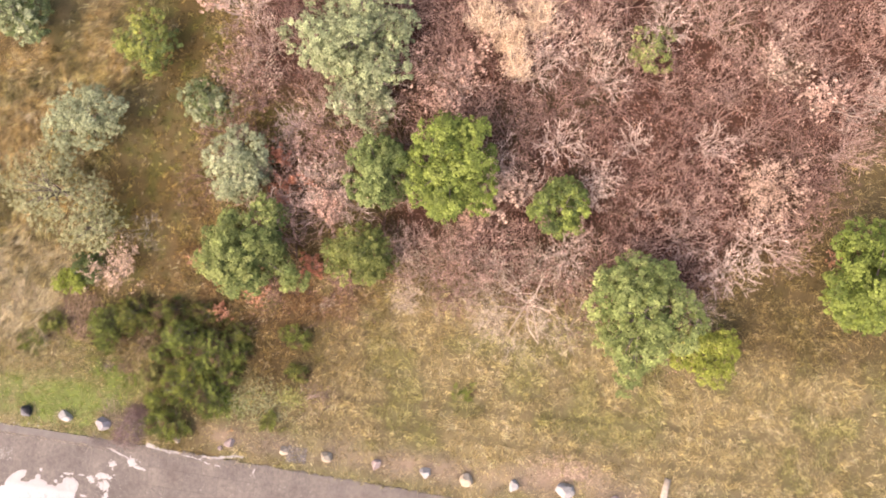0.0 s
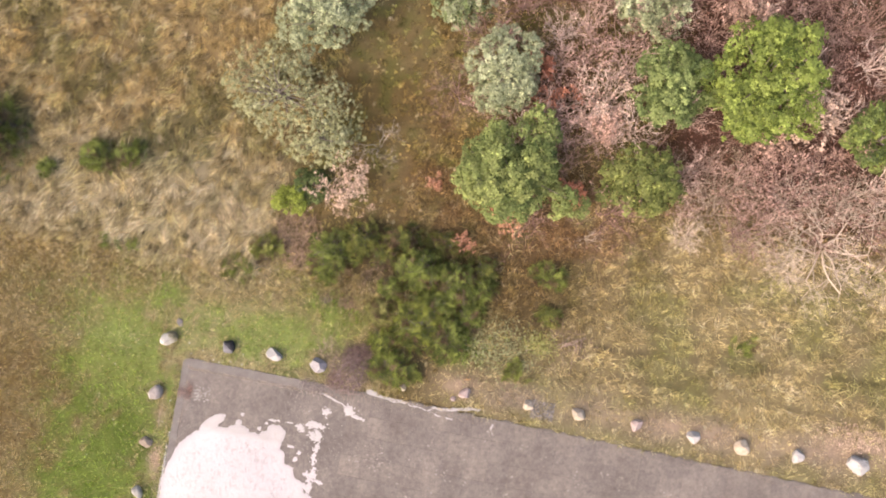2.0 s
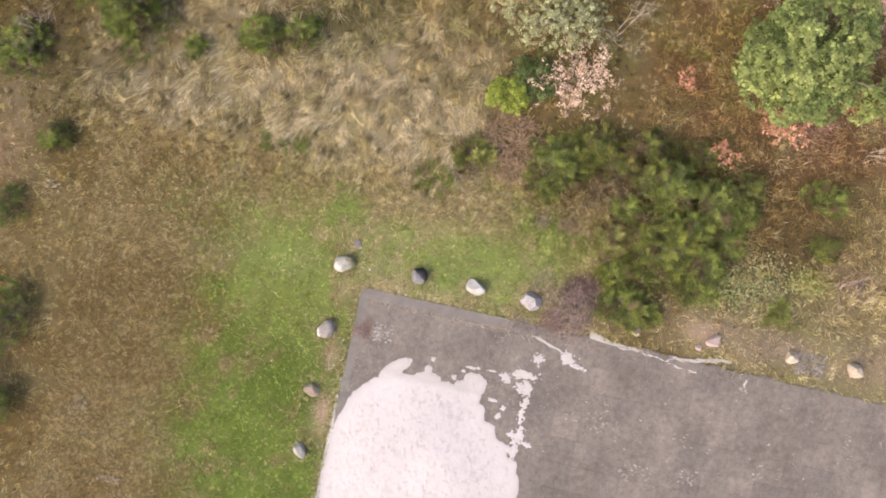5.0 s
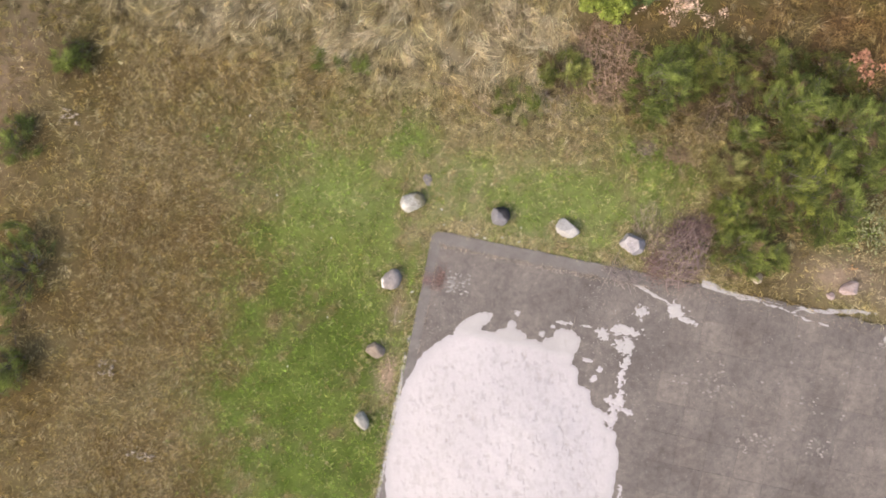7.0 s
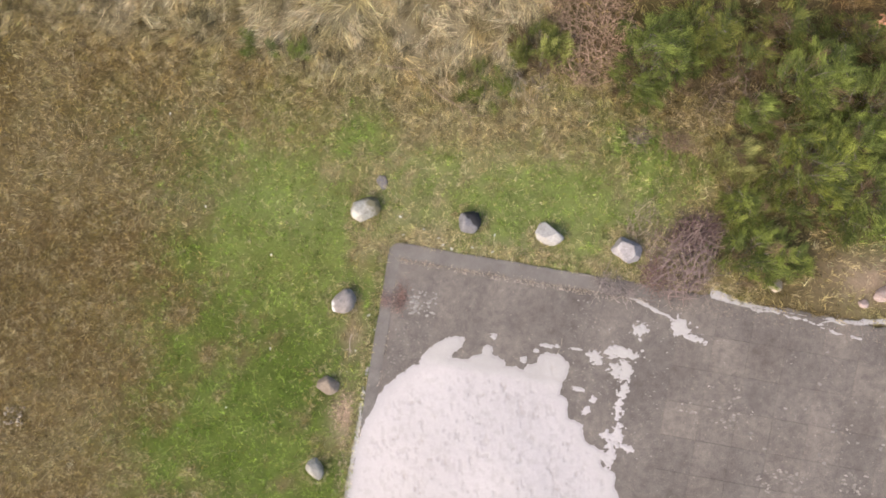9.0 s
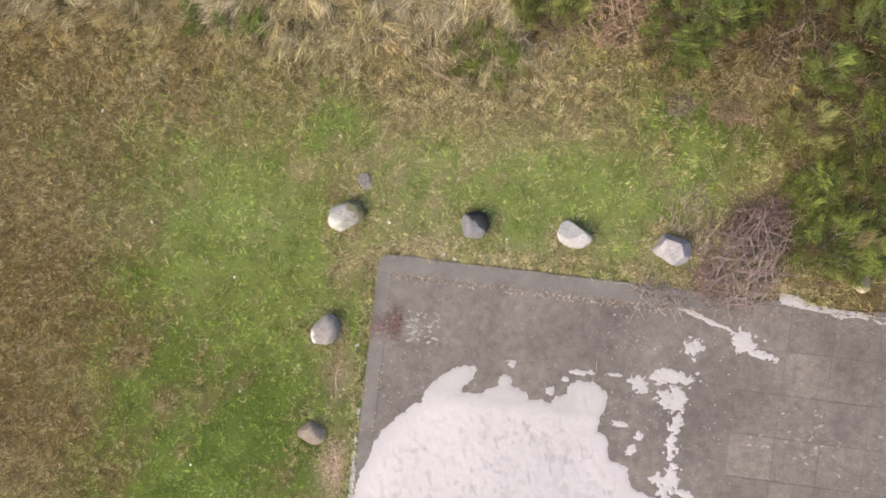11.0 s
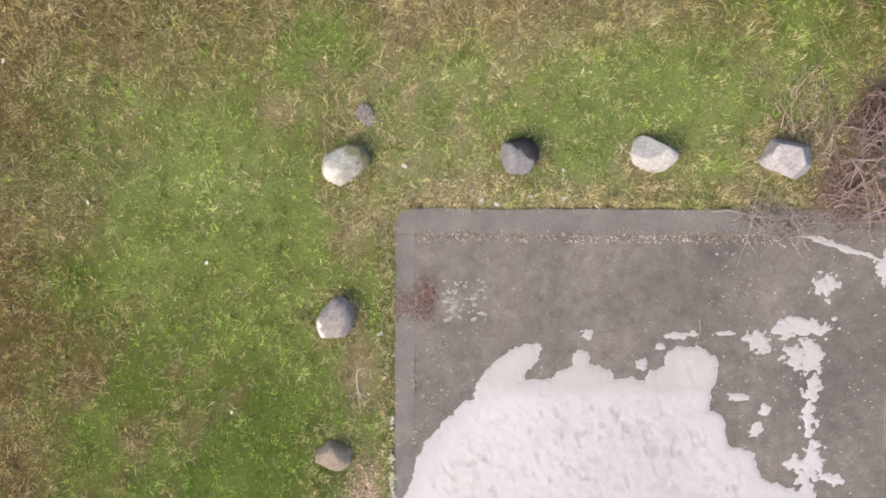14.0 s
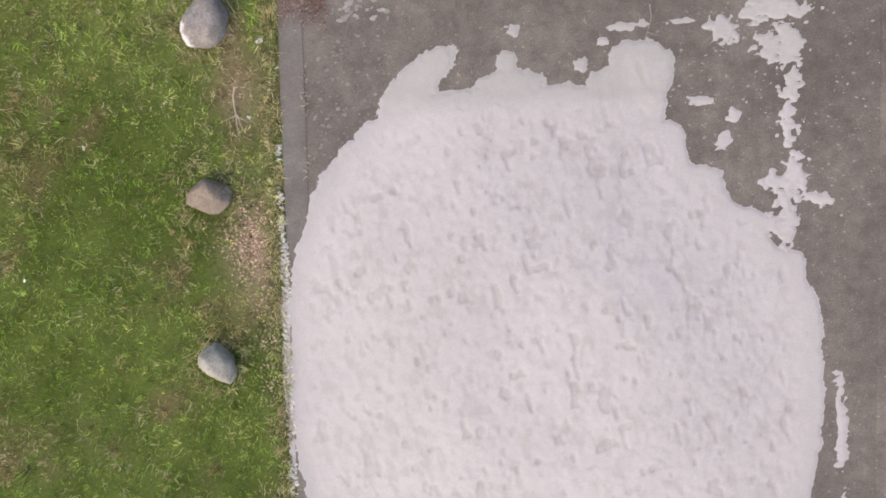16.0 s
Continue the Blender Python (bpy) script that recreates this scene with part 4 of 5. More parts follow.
    tufts("dead_clump", "shaggy clumps of dead brown grass", rs, x, y, 13, rand(n, 0.03, 0.09), rand(n, 0.10, 0.22), (0.005, 0.010), rand(n, 0.55, 0.93), 2, flow_field(x, y, 0.8, 93), 0.6, 0.9, vary=1.1, pale=0.12)
    # straw fringe along the pavement and dry collars round the stones
    t = rand(1250)
    x, y = np.where(t < 0.42, rand(1250, -0.42, LEFT - 0.03), rand(1250, -0.2, 8.2)), np.where(t < 0.42, rand(1250, -8.5, 0.3), rand(1250, TOP + 0.02, 0.5))
    for bx, by, r in ((-0.89, 0.79, 0.42), (-0.72, 1.02, 0.42), (-0.95, 0.35, 0.3), (1.55, 0.9, 0.36), (3.38, 0.86, 0.42), (5.18, 0.85, 0.46), (4.85, 0.5, 0.3), (-1.05, -1.4, 0.36), (-1.08, -3.42, 0.38), (-1.06, -5.43, 0.33)):
        a, d = rand(80, 0, 6.283), r * rand(80, 0.8, 1.25)
        x, y = np.append(x, bx + d * np.cos(a)), np.append(y, by + d * np.sin(a))
    n = len(x)
    tufts("straw_fringe", "pale dry grass along stones and pavement edge", rs, x, y, 9, rand(n, 0.015, 0.04), rand(n, 0.08, 0.19), (0.005, 0.010), rand(n, 0.45, 0.9), 2, rand(n, 0, 6.283), 1.6, 0.8, paint=(0.60, 0.48, 0.30), vary=1.4)
    # tall matted meadow
    x, y = scatter(rs, -16, 3.2, 10.5, 22, 30)
    m = np.clip(meadow(x, y) + 0.8 * (1 - wood(x, y)), 0, 1) * np.where((x < 2) & (y > 17.5), 0.3, 1.0)
    keep = rand(len(x)) < m
    x, y = x[keep], y[keep]
    n = len(x)
    m = meadow(x, y)
    size = (0.17 + 0.42 * m * (0.35 + fbm(x, y, 0.8, 83))) * rand(n, 0.65, 1.35)
    tufts("tall_grass", "tall pale matted meadow grass lying in waves", rs, x, y, 21, rand(n, 0.02, 0.05), size, (0.008, 0.015), rand(n, 0.62, 0.95), 2, flow_field(x, y, 0.8, 84) * 0.24 - 2.7, 0.5, 0.32, vary=1.25, clump=1.5, patch=0.33)
    # golden rough and woodland floor
    x, y = scatter(rs, 7.5, -0.3, 41, 25, 74)
    w = wood(x, y)
    keep = off_pavement(x, y) & (rand(len(x)) < (1 - 0.92 * w) * np.where((y > 10) | (x > 37), 0.5, 1.0)) & (rand(len(x)) > 0.6 * wheel_tracks(x, y)) & (rand(len(x)) > bare(x, y) * 0.7)
    x, y = x[keep], y[keep]
    n = len(x)
    track = wheel_tracks(x, y)
    size = (0.12 + 0.36 * fbm(x, y, 0.5, 85)) * (1 - 0.75 * track) * np.where(y < 1.9, 0.6, 1.0) * rand(n, 0.6, 1.5)
    tufts("rough_grass", "golden-green rough grass with two wheel tracks", rs, x, y, 8, rand(n, 0.015, 0.05), size * 0.85, (0.008, 0.015), rand(n, 0.45, 0.92), 2, flow_field(x, y, 0.7, 86), 0.6, 0.9, vary=1.1, clump=1.0, patch=0.25)
    # far left
    x, y = scatter(rs, -16, -10, -9.5, 3.6, 26)
    n = len(x)
    tufts("field_grass", "short brown field grass", rs, x, y, 10, rand(n, 0.03, 0.07), rand(n, 0.08, 0.22), (0.012, 0.02), rand(n, 0.4, 0.95), 1, flow_field(x, y, 0.5, 87), 0.5, 0.7, vary=1.5)


grow_grass()


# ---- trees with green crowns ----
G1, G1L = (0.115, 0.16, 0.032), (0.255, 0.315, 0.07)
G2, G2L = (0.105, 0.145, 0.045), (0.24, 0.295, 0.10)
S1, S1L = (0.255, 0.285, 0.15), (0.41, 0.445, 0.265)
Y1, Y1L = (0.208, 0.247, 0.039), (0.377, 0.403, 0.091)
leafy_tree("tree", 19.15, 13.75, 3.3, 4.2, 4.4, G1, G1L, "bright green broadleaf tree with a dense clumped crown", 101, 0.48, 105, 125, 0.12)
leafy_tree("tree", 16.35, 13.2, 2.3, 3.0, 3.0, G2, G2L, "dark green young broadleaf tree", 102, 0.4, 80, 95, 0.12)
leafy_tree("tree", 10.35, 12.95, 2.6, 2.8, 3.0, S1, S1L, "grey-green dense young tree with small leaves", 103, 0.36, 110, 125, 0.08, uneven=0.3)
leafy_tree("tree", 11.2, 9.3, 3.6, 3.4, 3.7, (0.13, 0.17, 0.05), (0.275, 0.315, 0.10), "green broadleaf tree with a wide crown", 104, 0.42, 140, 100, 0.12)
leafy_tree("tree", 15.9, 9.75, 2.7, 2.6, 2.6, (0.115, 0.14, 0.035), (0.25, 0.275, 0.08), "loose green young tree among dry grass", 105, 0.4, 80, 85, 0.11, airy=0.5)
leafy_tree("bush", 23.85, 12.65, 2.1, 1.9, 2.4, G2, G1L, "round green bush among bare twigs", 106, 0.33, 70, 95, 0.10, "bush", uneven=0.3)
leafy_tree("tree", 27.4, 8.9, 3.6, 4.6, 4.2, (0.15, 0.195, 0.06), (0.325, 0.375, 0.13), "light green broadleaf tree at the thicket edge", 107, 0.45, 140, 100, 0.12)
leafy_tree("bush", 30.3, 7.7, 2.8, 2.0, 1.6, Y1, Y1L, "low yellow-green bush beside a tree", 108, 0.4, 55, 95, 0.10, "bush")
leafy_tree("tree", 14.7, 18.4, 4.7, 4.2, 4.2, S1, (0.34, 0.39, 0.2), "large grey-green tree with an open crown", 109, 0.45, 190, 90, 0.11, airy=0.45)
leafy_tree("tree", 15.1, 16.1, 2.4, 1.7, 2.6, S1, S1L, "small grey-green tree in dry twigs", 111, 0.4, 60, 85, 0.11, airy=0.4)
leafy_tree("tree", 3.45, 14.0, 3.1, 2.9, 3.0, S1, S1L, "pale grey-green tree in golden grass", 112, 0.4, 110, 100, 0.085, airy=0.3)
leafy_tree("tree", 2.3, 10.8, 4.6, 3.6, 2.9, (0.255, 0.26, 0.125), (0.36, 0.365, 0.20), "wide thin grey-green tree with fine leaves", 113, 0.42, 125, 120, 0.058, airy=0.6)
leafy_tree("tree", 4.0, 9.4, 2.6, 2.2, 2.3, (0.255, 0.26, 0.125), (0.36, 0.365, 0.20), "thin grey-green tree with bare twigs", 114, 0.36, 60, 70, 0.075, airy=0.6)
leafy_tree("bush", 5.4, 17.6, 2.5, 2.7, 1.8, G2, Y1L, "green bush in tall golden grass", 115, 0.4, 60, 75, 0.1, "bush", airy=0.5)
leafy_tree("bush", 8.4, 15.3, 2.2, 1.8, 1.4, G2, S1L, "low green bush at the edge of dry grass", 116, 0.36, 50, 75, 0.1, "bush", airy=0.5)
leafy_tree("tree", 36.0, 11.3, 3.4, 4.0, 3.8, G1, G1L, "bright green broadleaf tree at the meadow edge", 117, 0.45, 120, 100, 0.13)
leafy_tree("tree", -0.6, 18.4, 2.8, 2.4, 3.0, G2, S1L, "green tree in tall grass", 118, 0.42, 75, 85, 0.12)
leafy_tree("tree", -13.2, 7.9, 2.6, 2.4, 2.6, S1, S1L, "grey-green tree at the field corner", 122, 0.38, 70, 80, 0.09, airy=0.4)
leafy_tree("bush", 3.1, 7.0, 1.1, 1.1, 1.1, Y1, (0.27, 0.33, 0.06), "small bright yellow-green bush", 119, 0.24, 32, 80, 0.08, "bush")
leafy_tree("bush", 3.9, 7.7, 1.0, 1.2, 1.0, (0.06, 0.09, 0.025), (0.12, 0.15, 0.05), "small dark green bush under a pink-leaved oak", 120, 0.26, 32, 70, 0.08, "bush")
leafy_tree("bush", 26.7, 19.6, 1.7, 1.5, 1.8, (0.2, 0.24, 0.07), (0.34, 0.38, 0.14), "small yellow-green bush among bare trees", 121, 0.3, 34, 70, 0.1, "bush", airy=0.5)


# ---- trees with dead pinkish leaves ----
W1, W2 = (0.43, 0.33, 0.255), (0.60, 0.495, 0.38)
P1, P2, R1, R2 = (0.66, 0.455, 0.36), (0.69, 0.515, 0.40), (0.53, 0.235, 0.145), (0.58, 0.305, 0.19)
bare_tree("oak", 5.15, 7.8, 2.3, 1.9, W1, "small oak holding pale peach dead leaves", 201, 9, 3, (0.72, 0.535, 0.40), 2900, 0.062, tilt=1.0, stout=1.5)
starburst("oak", 14.0, 12.5, 2.9, 3.0, (0.62, 0.49, 0.39), "bare grey oak with a few pinkish dead leaves", 202, 34, P1, 600, 0.085, forks=13)
bare_tree("oak", 14.35, 11.6, 1.9, 2.0, W1, "small oak with salmon dead leaves", 203, 5, 3, P1, 1900, 0.11)
bare_tree("oak", 21.3, 13.1, 2.0, 2.4, W1, "young oak with salmon-pink dead leaves", 204, 6, 3, P2, 2300, 0.10)
bare_tree("oak", 20.3, 12.3, 1.6, 1.6, W1, "low oak with rusty dead leaves", 205, 6, 3, P1, 1300, 0.09)
starburst("oak", 31.8, 14.3, 3.2, 3.1, W1, "round oak with pale orange dead leaves", 206, 30, (0.62, 0.44, 0.33), 3200, 0.075, category="tree")
bare_tree("oak", 19.4, 18.6, 1.8, 2.4, W1, "oak sapling with pink dead leaves", 207, 5, 3, P1, 800, 0.11)
bare_tree("oak", 18.4, 16.9, 2.6, 2.6, W1, "thin oak with scattered pink dead leaves", 208, 6, 3, P1, 900, 0.10)
bare_tree("oak", 10.3, 17.2, 3.5, 3.0, W2, "spreading bare oak with a few pink leaves", 209, 7, 3, P2, 600, 0.075)
bare_tree("oak", 24.5, 19.4, 2.8, 3.0, W2, "bare oak with light pink leaf tips", 210, 6, 3, P2, 700, 0.075)
bare_tree("oak", 31.8, 19.4, 3.1, 3.2, W2, "bare oak with pale pink leaves", 211, 6, 3, P2, 900, 0.08)
bare_tree("oak", 33.3, 18.2, 2.0, 2.2, W1, "small oak with reddish dead leaves", 212, 5, 3, P1, 700, 0.11)
bare_tree("oak", 8.4, 20.0, 2.8, 2.6, W1, "oak with rosy dead leaves", 213, 5, 3, P1, 1200, 0.11)
for k, (x, y, w, h, n) in enumerate(((13.5, 9.15, 1.3, 0.8, 900), (9.93, 6.53, 0.75, 0.8, 380), (8.4, 8.6, 0.65, 0.5, 240), (11.85, 13.5, 1.3, 1.5, 1200), (12.45, 12.4, 1.5, 1.5, 1100), (11.9, 11.7, 1.0, 0.9, 600), (35.2, 12.25, 0.8, 0.6, 260))):
    bare_tree("shrub", x, y, w, h, W1, "small shrub with rusty red leaves", 230 + k, 5, 2, R1 if n > 500 else R2, n, 0.09, "shrub")
bare_tree("sapling", 11.5, 7.55, 1.2, 1.3, W2, "bare pale sapling with orange leaves at its top", 240, 6, 3, R2, 700, 0.10)
bare_tree("sapling", 14.4, 7.5, 1.3, 1.2, W2, "small bare pale sapling in dry grass", 241, 6, 2)


# ---- bare thicket ----
bare_tree("tree", 23.1, 8.6, 5.2, 2.6, (0.68, 0.57, 0.44), "wide bare whitish tree with many branches", 260, 9, 4, tilt=0.9, stout=2.0)
bare_tree("tree", 19.0, 9.2, 3.2, 2.4, (0.42, 0.33, 0.245), "bare greyish tree at the thicket edge", 261, 6, 4)
for k, (x, y, w, h) in enumerate(((20.5, 8.5, 2.6, 2.0), (21.4, 9.9, 2.8, 2.4), (25.0, 9.6, 2.6, 2.2), (21.7, 7.7, 2.2, 1.6), (24.9, 7.8, 2.4, 1.8), (18.0, 8.1, 2.0, 1.7), (19.6, 10.6, 2.4, 2.2), (23.3, 10.3, 2.6, 2.3), (17.6, 9.9, 2.2, 2.0))):
    tone = np.array((0.52, 0.425, 0.32)) * (1.0, 0.82, 1.15)[k % 3]
    if k % 2:
        starburst("tree", x, y, w * 0.85, h * 0.75, tone, "bare pale shrub with fanned fine stems", 280 + k, 26, flat=0.75, group="pale shrubs at the thicket edge")
    else:
        bare_tree("tree", x, y, w, h * 0.8, tone, "bare pale shrub with fine tangled twigs", 280 + k, 9, 3, tilt=0.9, fine=0.9, group="pale shrubs at the thicket edge")
bare_tree("tree", -12.6, 6.2, 1.8, 1.0, (0.45, 0.36, 0.33), "low bare grey shrub at the field edge", 290, 6, 3)
bare_tree("tree", 6.0, 9.6, 2.2, 2.0, (0.42, 0.37, 0.30), "bare grey shrub tree beside a thin green tree", 262, 5, 3)
bare_tree("tree", 35.0, 18.2, 3.4, 2.8, (0.6, 0.53, 0.44), "bare whitish tree lying low and wide", 263, 6, 3, tilt=1.1)
for k, (x, y, w, h) in enumerate(((19.8, 20.0, 2.0, 3.2), (21.35, 18.2, 1.5, 3.1), (21.9, 20.2, 2.6, 3.3), (20.9, 19.2, 1.6, 3.1))):
    starburst("tree", x, y, w, h, (0.80, 0.62, 0.44), "dense tan dead bush with fine upright twigs", 270 + k, 46, flat=0.5, forks=14)
THICKET = []
for k, tone in enumerate(((0.315, 0.195, 0.155), (0.345, 0.225, 0.18))):
    THICKET.append(bare_tree("tree", 0, 0, 2.7, 2.4, tone, "bare pinkish-grey thicket tree with fine twigs", 300 + k, 9, 3, None if k else (0.43, 0.27, 0.205), 0 if k else 160, 0.07, group="bare thicket trees"))
for k, (tone, tint, count) in enumerate((((0.46, 0.325, 0.265), None, 0), ((0.315, 0.20, 0.163), None, 0), ((0.38, 0.25, 0.20), (0.50, 0.325, 0.26), 260), ((0.68, 0.535, 0.445), None, 0))):
    THICKET.append(starburst("tree", 0, 0, 1.9, 2.2, tone, "bare pinkish-grey shrub with fanned fine stems", 310 + k, 14, tint, count, group="bare thicket trees", forks=16))


def thicket():
    rnd = random.Random(12)
    placed = []
    spots = 0
    for _ in range(6000):
        x, y = rnd.uniform(8.5, 41), rnd.uniform(7.5, 25)
        one = np.array([x]), np.array([y])
        if rnd.random() > wood(*one)[0] or any((x - a) ** 2 + (y - b) ** 2 < 0.94 ** 2 for a, b in placed):
            continue
        if any(((x - a) / (w / 2)) ** 2 + ((y - b) / (d / 2)) ** 2 < 0.5 for a, b, w, d in ((19.15, 13.75, 3.3, 4.2), (16.35, 13.2, 2.3, 3), (23.85, 12.65, 2.5, 2.1), (27.4, 8.9, 3.6, 4.6), (36, 11.3, 3.4, 4), (14.7, 18.4, 4.7, 4.2), (10.35, 12.95, 2.6, 2.8), (15.55, 9.85, 3, 3), (11.2, 9.4, 3.9, 3.5), (31.8, 14.3, 2.6, 2.6), (21.3, 13.1, 2.2, 2.2), (20.3, 12.3, 1.6, 1.6), (14.0, 12.5, 2.8, 2.8))):
            continue
        if 11.0 < x < 17.2 and 9.0 < y < 14.6 and rnd.random() < 0.72:
            continue
        placed.append((x, y))
        s = rnd.uniform(0.7, 1.35)
        m = pose(x, y, 0, 0, 0, rnd.uniform(0, 360)) @ Matrix.Diagonal((s, s, s * rnd.uniform(0.8, 1.15), 1))
        source = THICKET[spots % len(THICKET)]
        if spots < len(THICKET):
            source.matrix_basis = m
        else:
            copy = copy_thing(source, m)
            copy.matrix_basis = m
        spots += 1
        if spots >= 360:
            break


thicket()


# ---- broom bushes ----
def broom(x, y, w, d, h, label, seed, count=70, per=95, colour=(0.125, 0.155, 0.046), light=(0.37, 0.44, 0.105), brown=0.12):
    """Feathery evergreen bush: stems that arch outwards, each a plume of fine shoots, brighter towards its tip and
    darker low in the bush.
    """
    rs, rnd = np.random.RandomState(seed), random.Random(seed)
    t = thing("broom_bush", x, y, label, "bush")
    colour, light = np.array(colour), np.array(light)
    stems, P, A, L, tone, lean = [], [], [], [], [], []
    for k in range(int(count * 1.35)):
        a, r = rnd.uniform(0, 6.283), math.sqrt(rnd.random()) * rnd.uniform(0.75, 1.12)
        tip = np.array([w / 2 * r * math.cos(a), d / 2 * r * math.sin(a), h * (0.16 + 0.84 * max(0.0, 1 - r * r) * rnd.uniform(0.45, 1.05))])
        away = a + rnd.gauss(0, 0.7)
        span = rnd.uniform(0.3, 0.62) * min(1.0, 0.45 + 0.25 * (w + d) / 2)
        foot = tip - np.array([math.cos(away) * span, math.sin(away) * span, rnd.uniform(0.25, 0.75) * span])
        foot[2] = max(foot[2], 0.0)
        stems.append((foot[0] * 0.45, foot[1] * 0.45, -0.03, *foot, 0.012, 0.008))
        stems.append((*foot, *tip, 0.008, 0.003))
        if k % 7 == 0:
            continue
        dead = rnd.random() < brown
        # low plumes get less bright tone: shade inside the bush put into the colour
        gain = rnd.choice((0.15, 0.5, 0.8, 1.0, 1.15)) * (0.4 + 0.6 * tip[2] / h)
        s = rs.uniform(0.1, 1.0, per) ** 0.8
        spray = 0.075 * (1.1 - 0.7 * s)[:, None]
        P.append(foot + (tip - foot) * s[:, None] + rs.normal(0, 1, (per, 3)) * spray)
        side = np.where(rs.uniform(0, 1, per) < 0.5, -1, 1)
        A.append(away + side * rs.uniform(0.15, 0.85, per) * (1.1 - 0.6 * s))
        L.append(rs.uniform(0.11, 0.27, per) * (1.15 - 0.45 * s) * rnd.uniform(0.8, 1.25))
        lean.append(np.clip(rs.normal(0.72, 0.16, per), 0.2, 0.97))
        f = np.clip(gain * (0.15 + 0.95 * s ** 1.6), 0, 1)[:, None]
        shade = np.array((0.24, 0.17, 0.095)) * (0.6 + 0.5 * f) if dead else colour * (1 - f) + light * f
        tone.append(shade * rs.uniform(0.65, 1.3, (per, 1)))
    tagged(part("stem", mesh_from("stem", *tubes(stems, 4)), BARK, t), kind="stuff")
    P = np.concatenate(P)
    P[:, 2] = np.maximum(P[:, 2], 0.0)
    n = len(P)
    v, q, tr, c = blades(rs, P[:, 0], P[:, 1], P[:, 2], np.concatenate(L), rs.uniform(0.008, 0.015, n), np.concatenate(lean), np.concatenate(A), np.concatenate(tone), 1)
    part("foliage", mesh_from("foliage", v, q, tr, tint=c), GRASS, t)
    return t


OLIVE = (0.36, 0.36, 0.09)
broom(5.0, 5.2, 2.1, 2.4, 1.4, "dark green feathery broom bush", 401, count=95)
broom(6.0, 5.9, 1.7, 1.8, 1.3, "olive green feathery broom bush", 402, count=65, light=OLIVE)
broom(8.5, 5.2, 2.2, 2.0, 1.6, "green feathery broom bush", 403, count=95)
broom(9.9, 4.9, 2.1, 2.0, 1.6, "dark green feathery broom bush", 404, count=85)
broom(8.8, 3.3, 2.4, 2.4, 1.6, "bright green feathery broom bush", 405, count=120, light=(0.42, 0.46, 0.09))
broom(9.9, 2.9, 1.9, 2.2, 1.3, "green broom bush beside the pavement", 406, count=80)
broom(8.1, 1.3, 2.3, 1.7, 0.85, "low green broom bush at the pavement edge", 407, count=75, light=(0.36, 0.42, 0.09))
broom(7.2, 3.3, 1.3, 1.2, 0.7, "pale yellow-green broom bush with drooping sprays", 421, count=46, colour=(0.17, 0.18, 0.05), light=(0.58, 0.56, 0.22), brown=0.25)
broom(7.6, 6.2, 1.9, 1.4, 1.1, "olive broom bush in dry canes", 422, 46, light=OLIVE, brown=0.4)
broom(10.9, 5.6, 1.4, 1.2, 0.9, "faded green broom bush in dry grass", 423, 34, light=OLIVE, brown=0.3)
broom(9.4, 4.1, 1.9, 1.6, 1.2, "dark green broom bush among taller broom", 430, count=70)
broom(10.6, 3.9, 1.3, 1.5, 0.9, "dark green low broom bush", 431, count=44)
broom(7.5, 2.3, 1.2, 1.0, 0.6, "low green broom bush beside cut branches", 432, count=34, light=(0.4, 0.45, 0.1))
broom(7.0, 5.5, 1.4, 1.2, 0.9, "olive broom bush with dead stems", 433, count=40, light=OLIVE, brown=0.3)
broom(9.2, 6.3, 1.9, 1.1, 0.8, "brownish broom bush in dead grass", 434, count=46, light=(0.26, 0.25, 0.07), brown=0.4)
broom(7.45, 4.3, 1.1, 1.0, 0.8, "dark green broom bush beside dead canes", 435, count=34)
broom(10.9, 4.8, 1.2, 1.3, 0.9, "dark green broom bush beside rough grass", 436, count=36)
broom(13.35, 5.85, 1.7, 1.2, 0.6, "low bright green bush in rough grass", 424, 40)
broom(13.5, 4.4, 1.3, 1.0, 0.5, "low green bush in brown rough grass", 429, 26, light=OLIVE, brown=0.25)
broom(2.5, 5.0, 1.9, 1.3, 0.8, "yellow-green broom bush in dry grass", 425, 42, colour=(0.10, 0.115, 0.03), light=(0.46, 0.48, 0.14), brown=0.25)
broom(-11.9, 8.6, 2.0, 2.0, 1.3, "dark green broom bush under a grey tree", 426, 70)
broom(-12.2, 0.3, 1.2, 1.6, 0.8, "small dark green bush at the field edge", 427, 26)
broom(-9.1, 7.5, 2.3, 3.5, 1.9, "dark green broom bush in meadow grass", 408, count=190)
broom(-10.9, 8.3, 2.4, 2.6, 1.7, "tall green broom bush in meadow grass", 409, count=130)
broom(-12.7, 5.4, 2.0, 2.2, 0.9, "low dark green bush under grey twigs", 428, 70)
broom(-4.95, 7.35, 1.6, 1.4, 1.0, "bright green broom bush in pale grass", 410, count=75)
broom(-3.7, 7.7, 1.2, 1.3, 1.0, "dark green broom bush in pale grass", 411, count=36)
broom(-7.0, 6.6, 0.9, 0.85, 0.6, "small green broom bush in pale grass", 412, count=24)
broom(-11.0, 2.8, 1.3, 1.1, 0.8, "small dark green broom bush in brown grass", 413, count=34)
broom(-11.4, -3.4, 2.2, 3.0, 1.4, "dark green broom bush at the field edge", 414, count=70)
broom(-11.2, -6.0, 1.8, 2.0, 1.2, "dark green broom bush at the field edge", 415, count=50)
broom(1.4, 4.0, 1.6, 1.2, 0.4, "low green tuft of broom in dry grass", 416, 16, colour=(0.14, 0.17, 0.04))
broom(-3.5, 4.2, 2.2, 1.0, 0.25, "low green patch in pale grass", 417, 14, colour=(0.14, 0.18, 0.05))
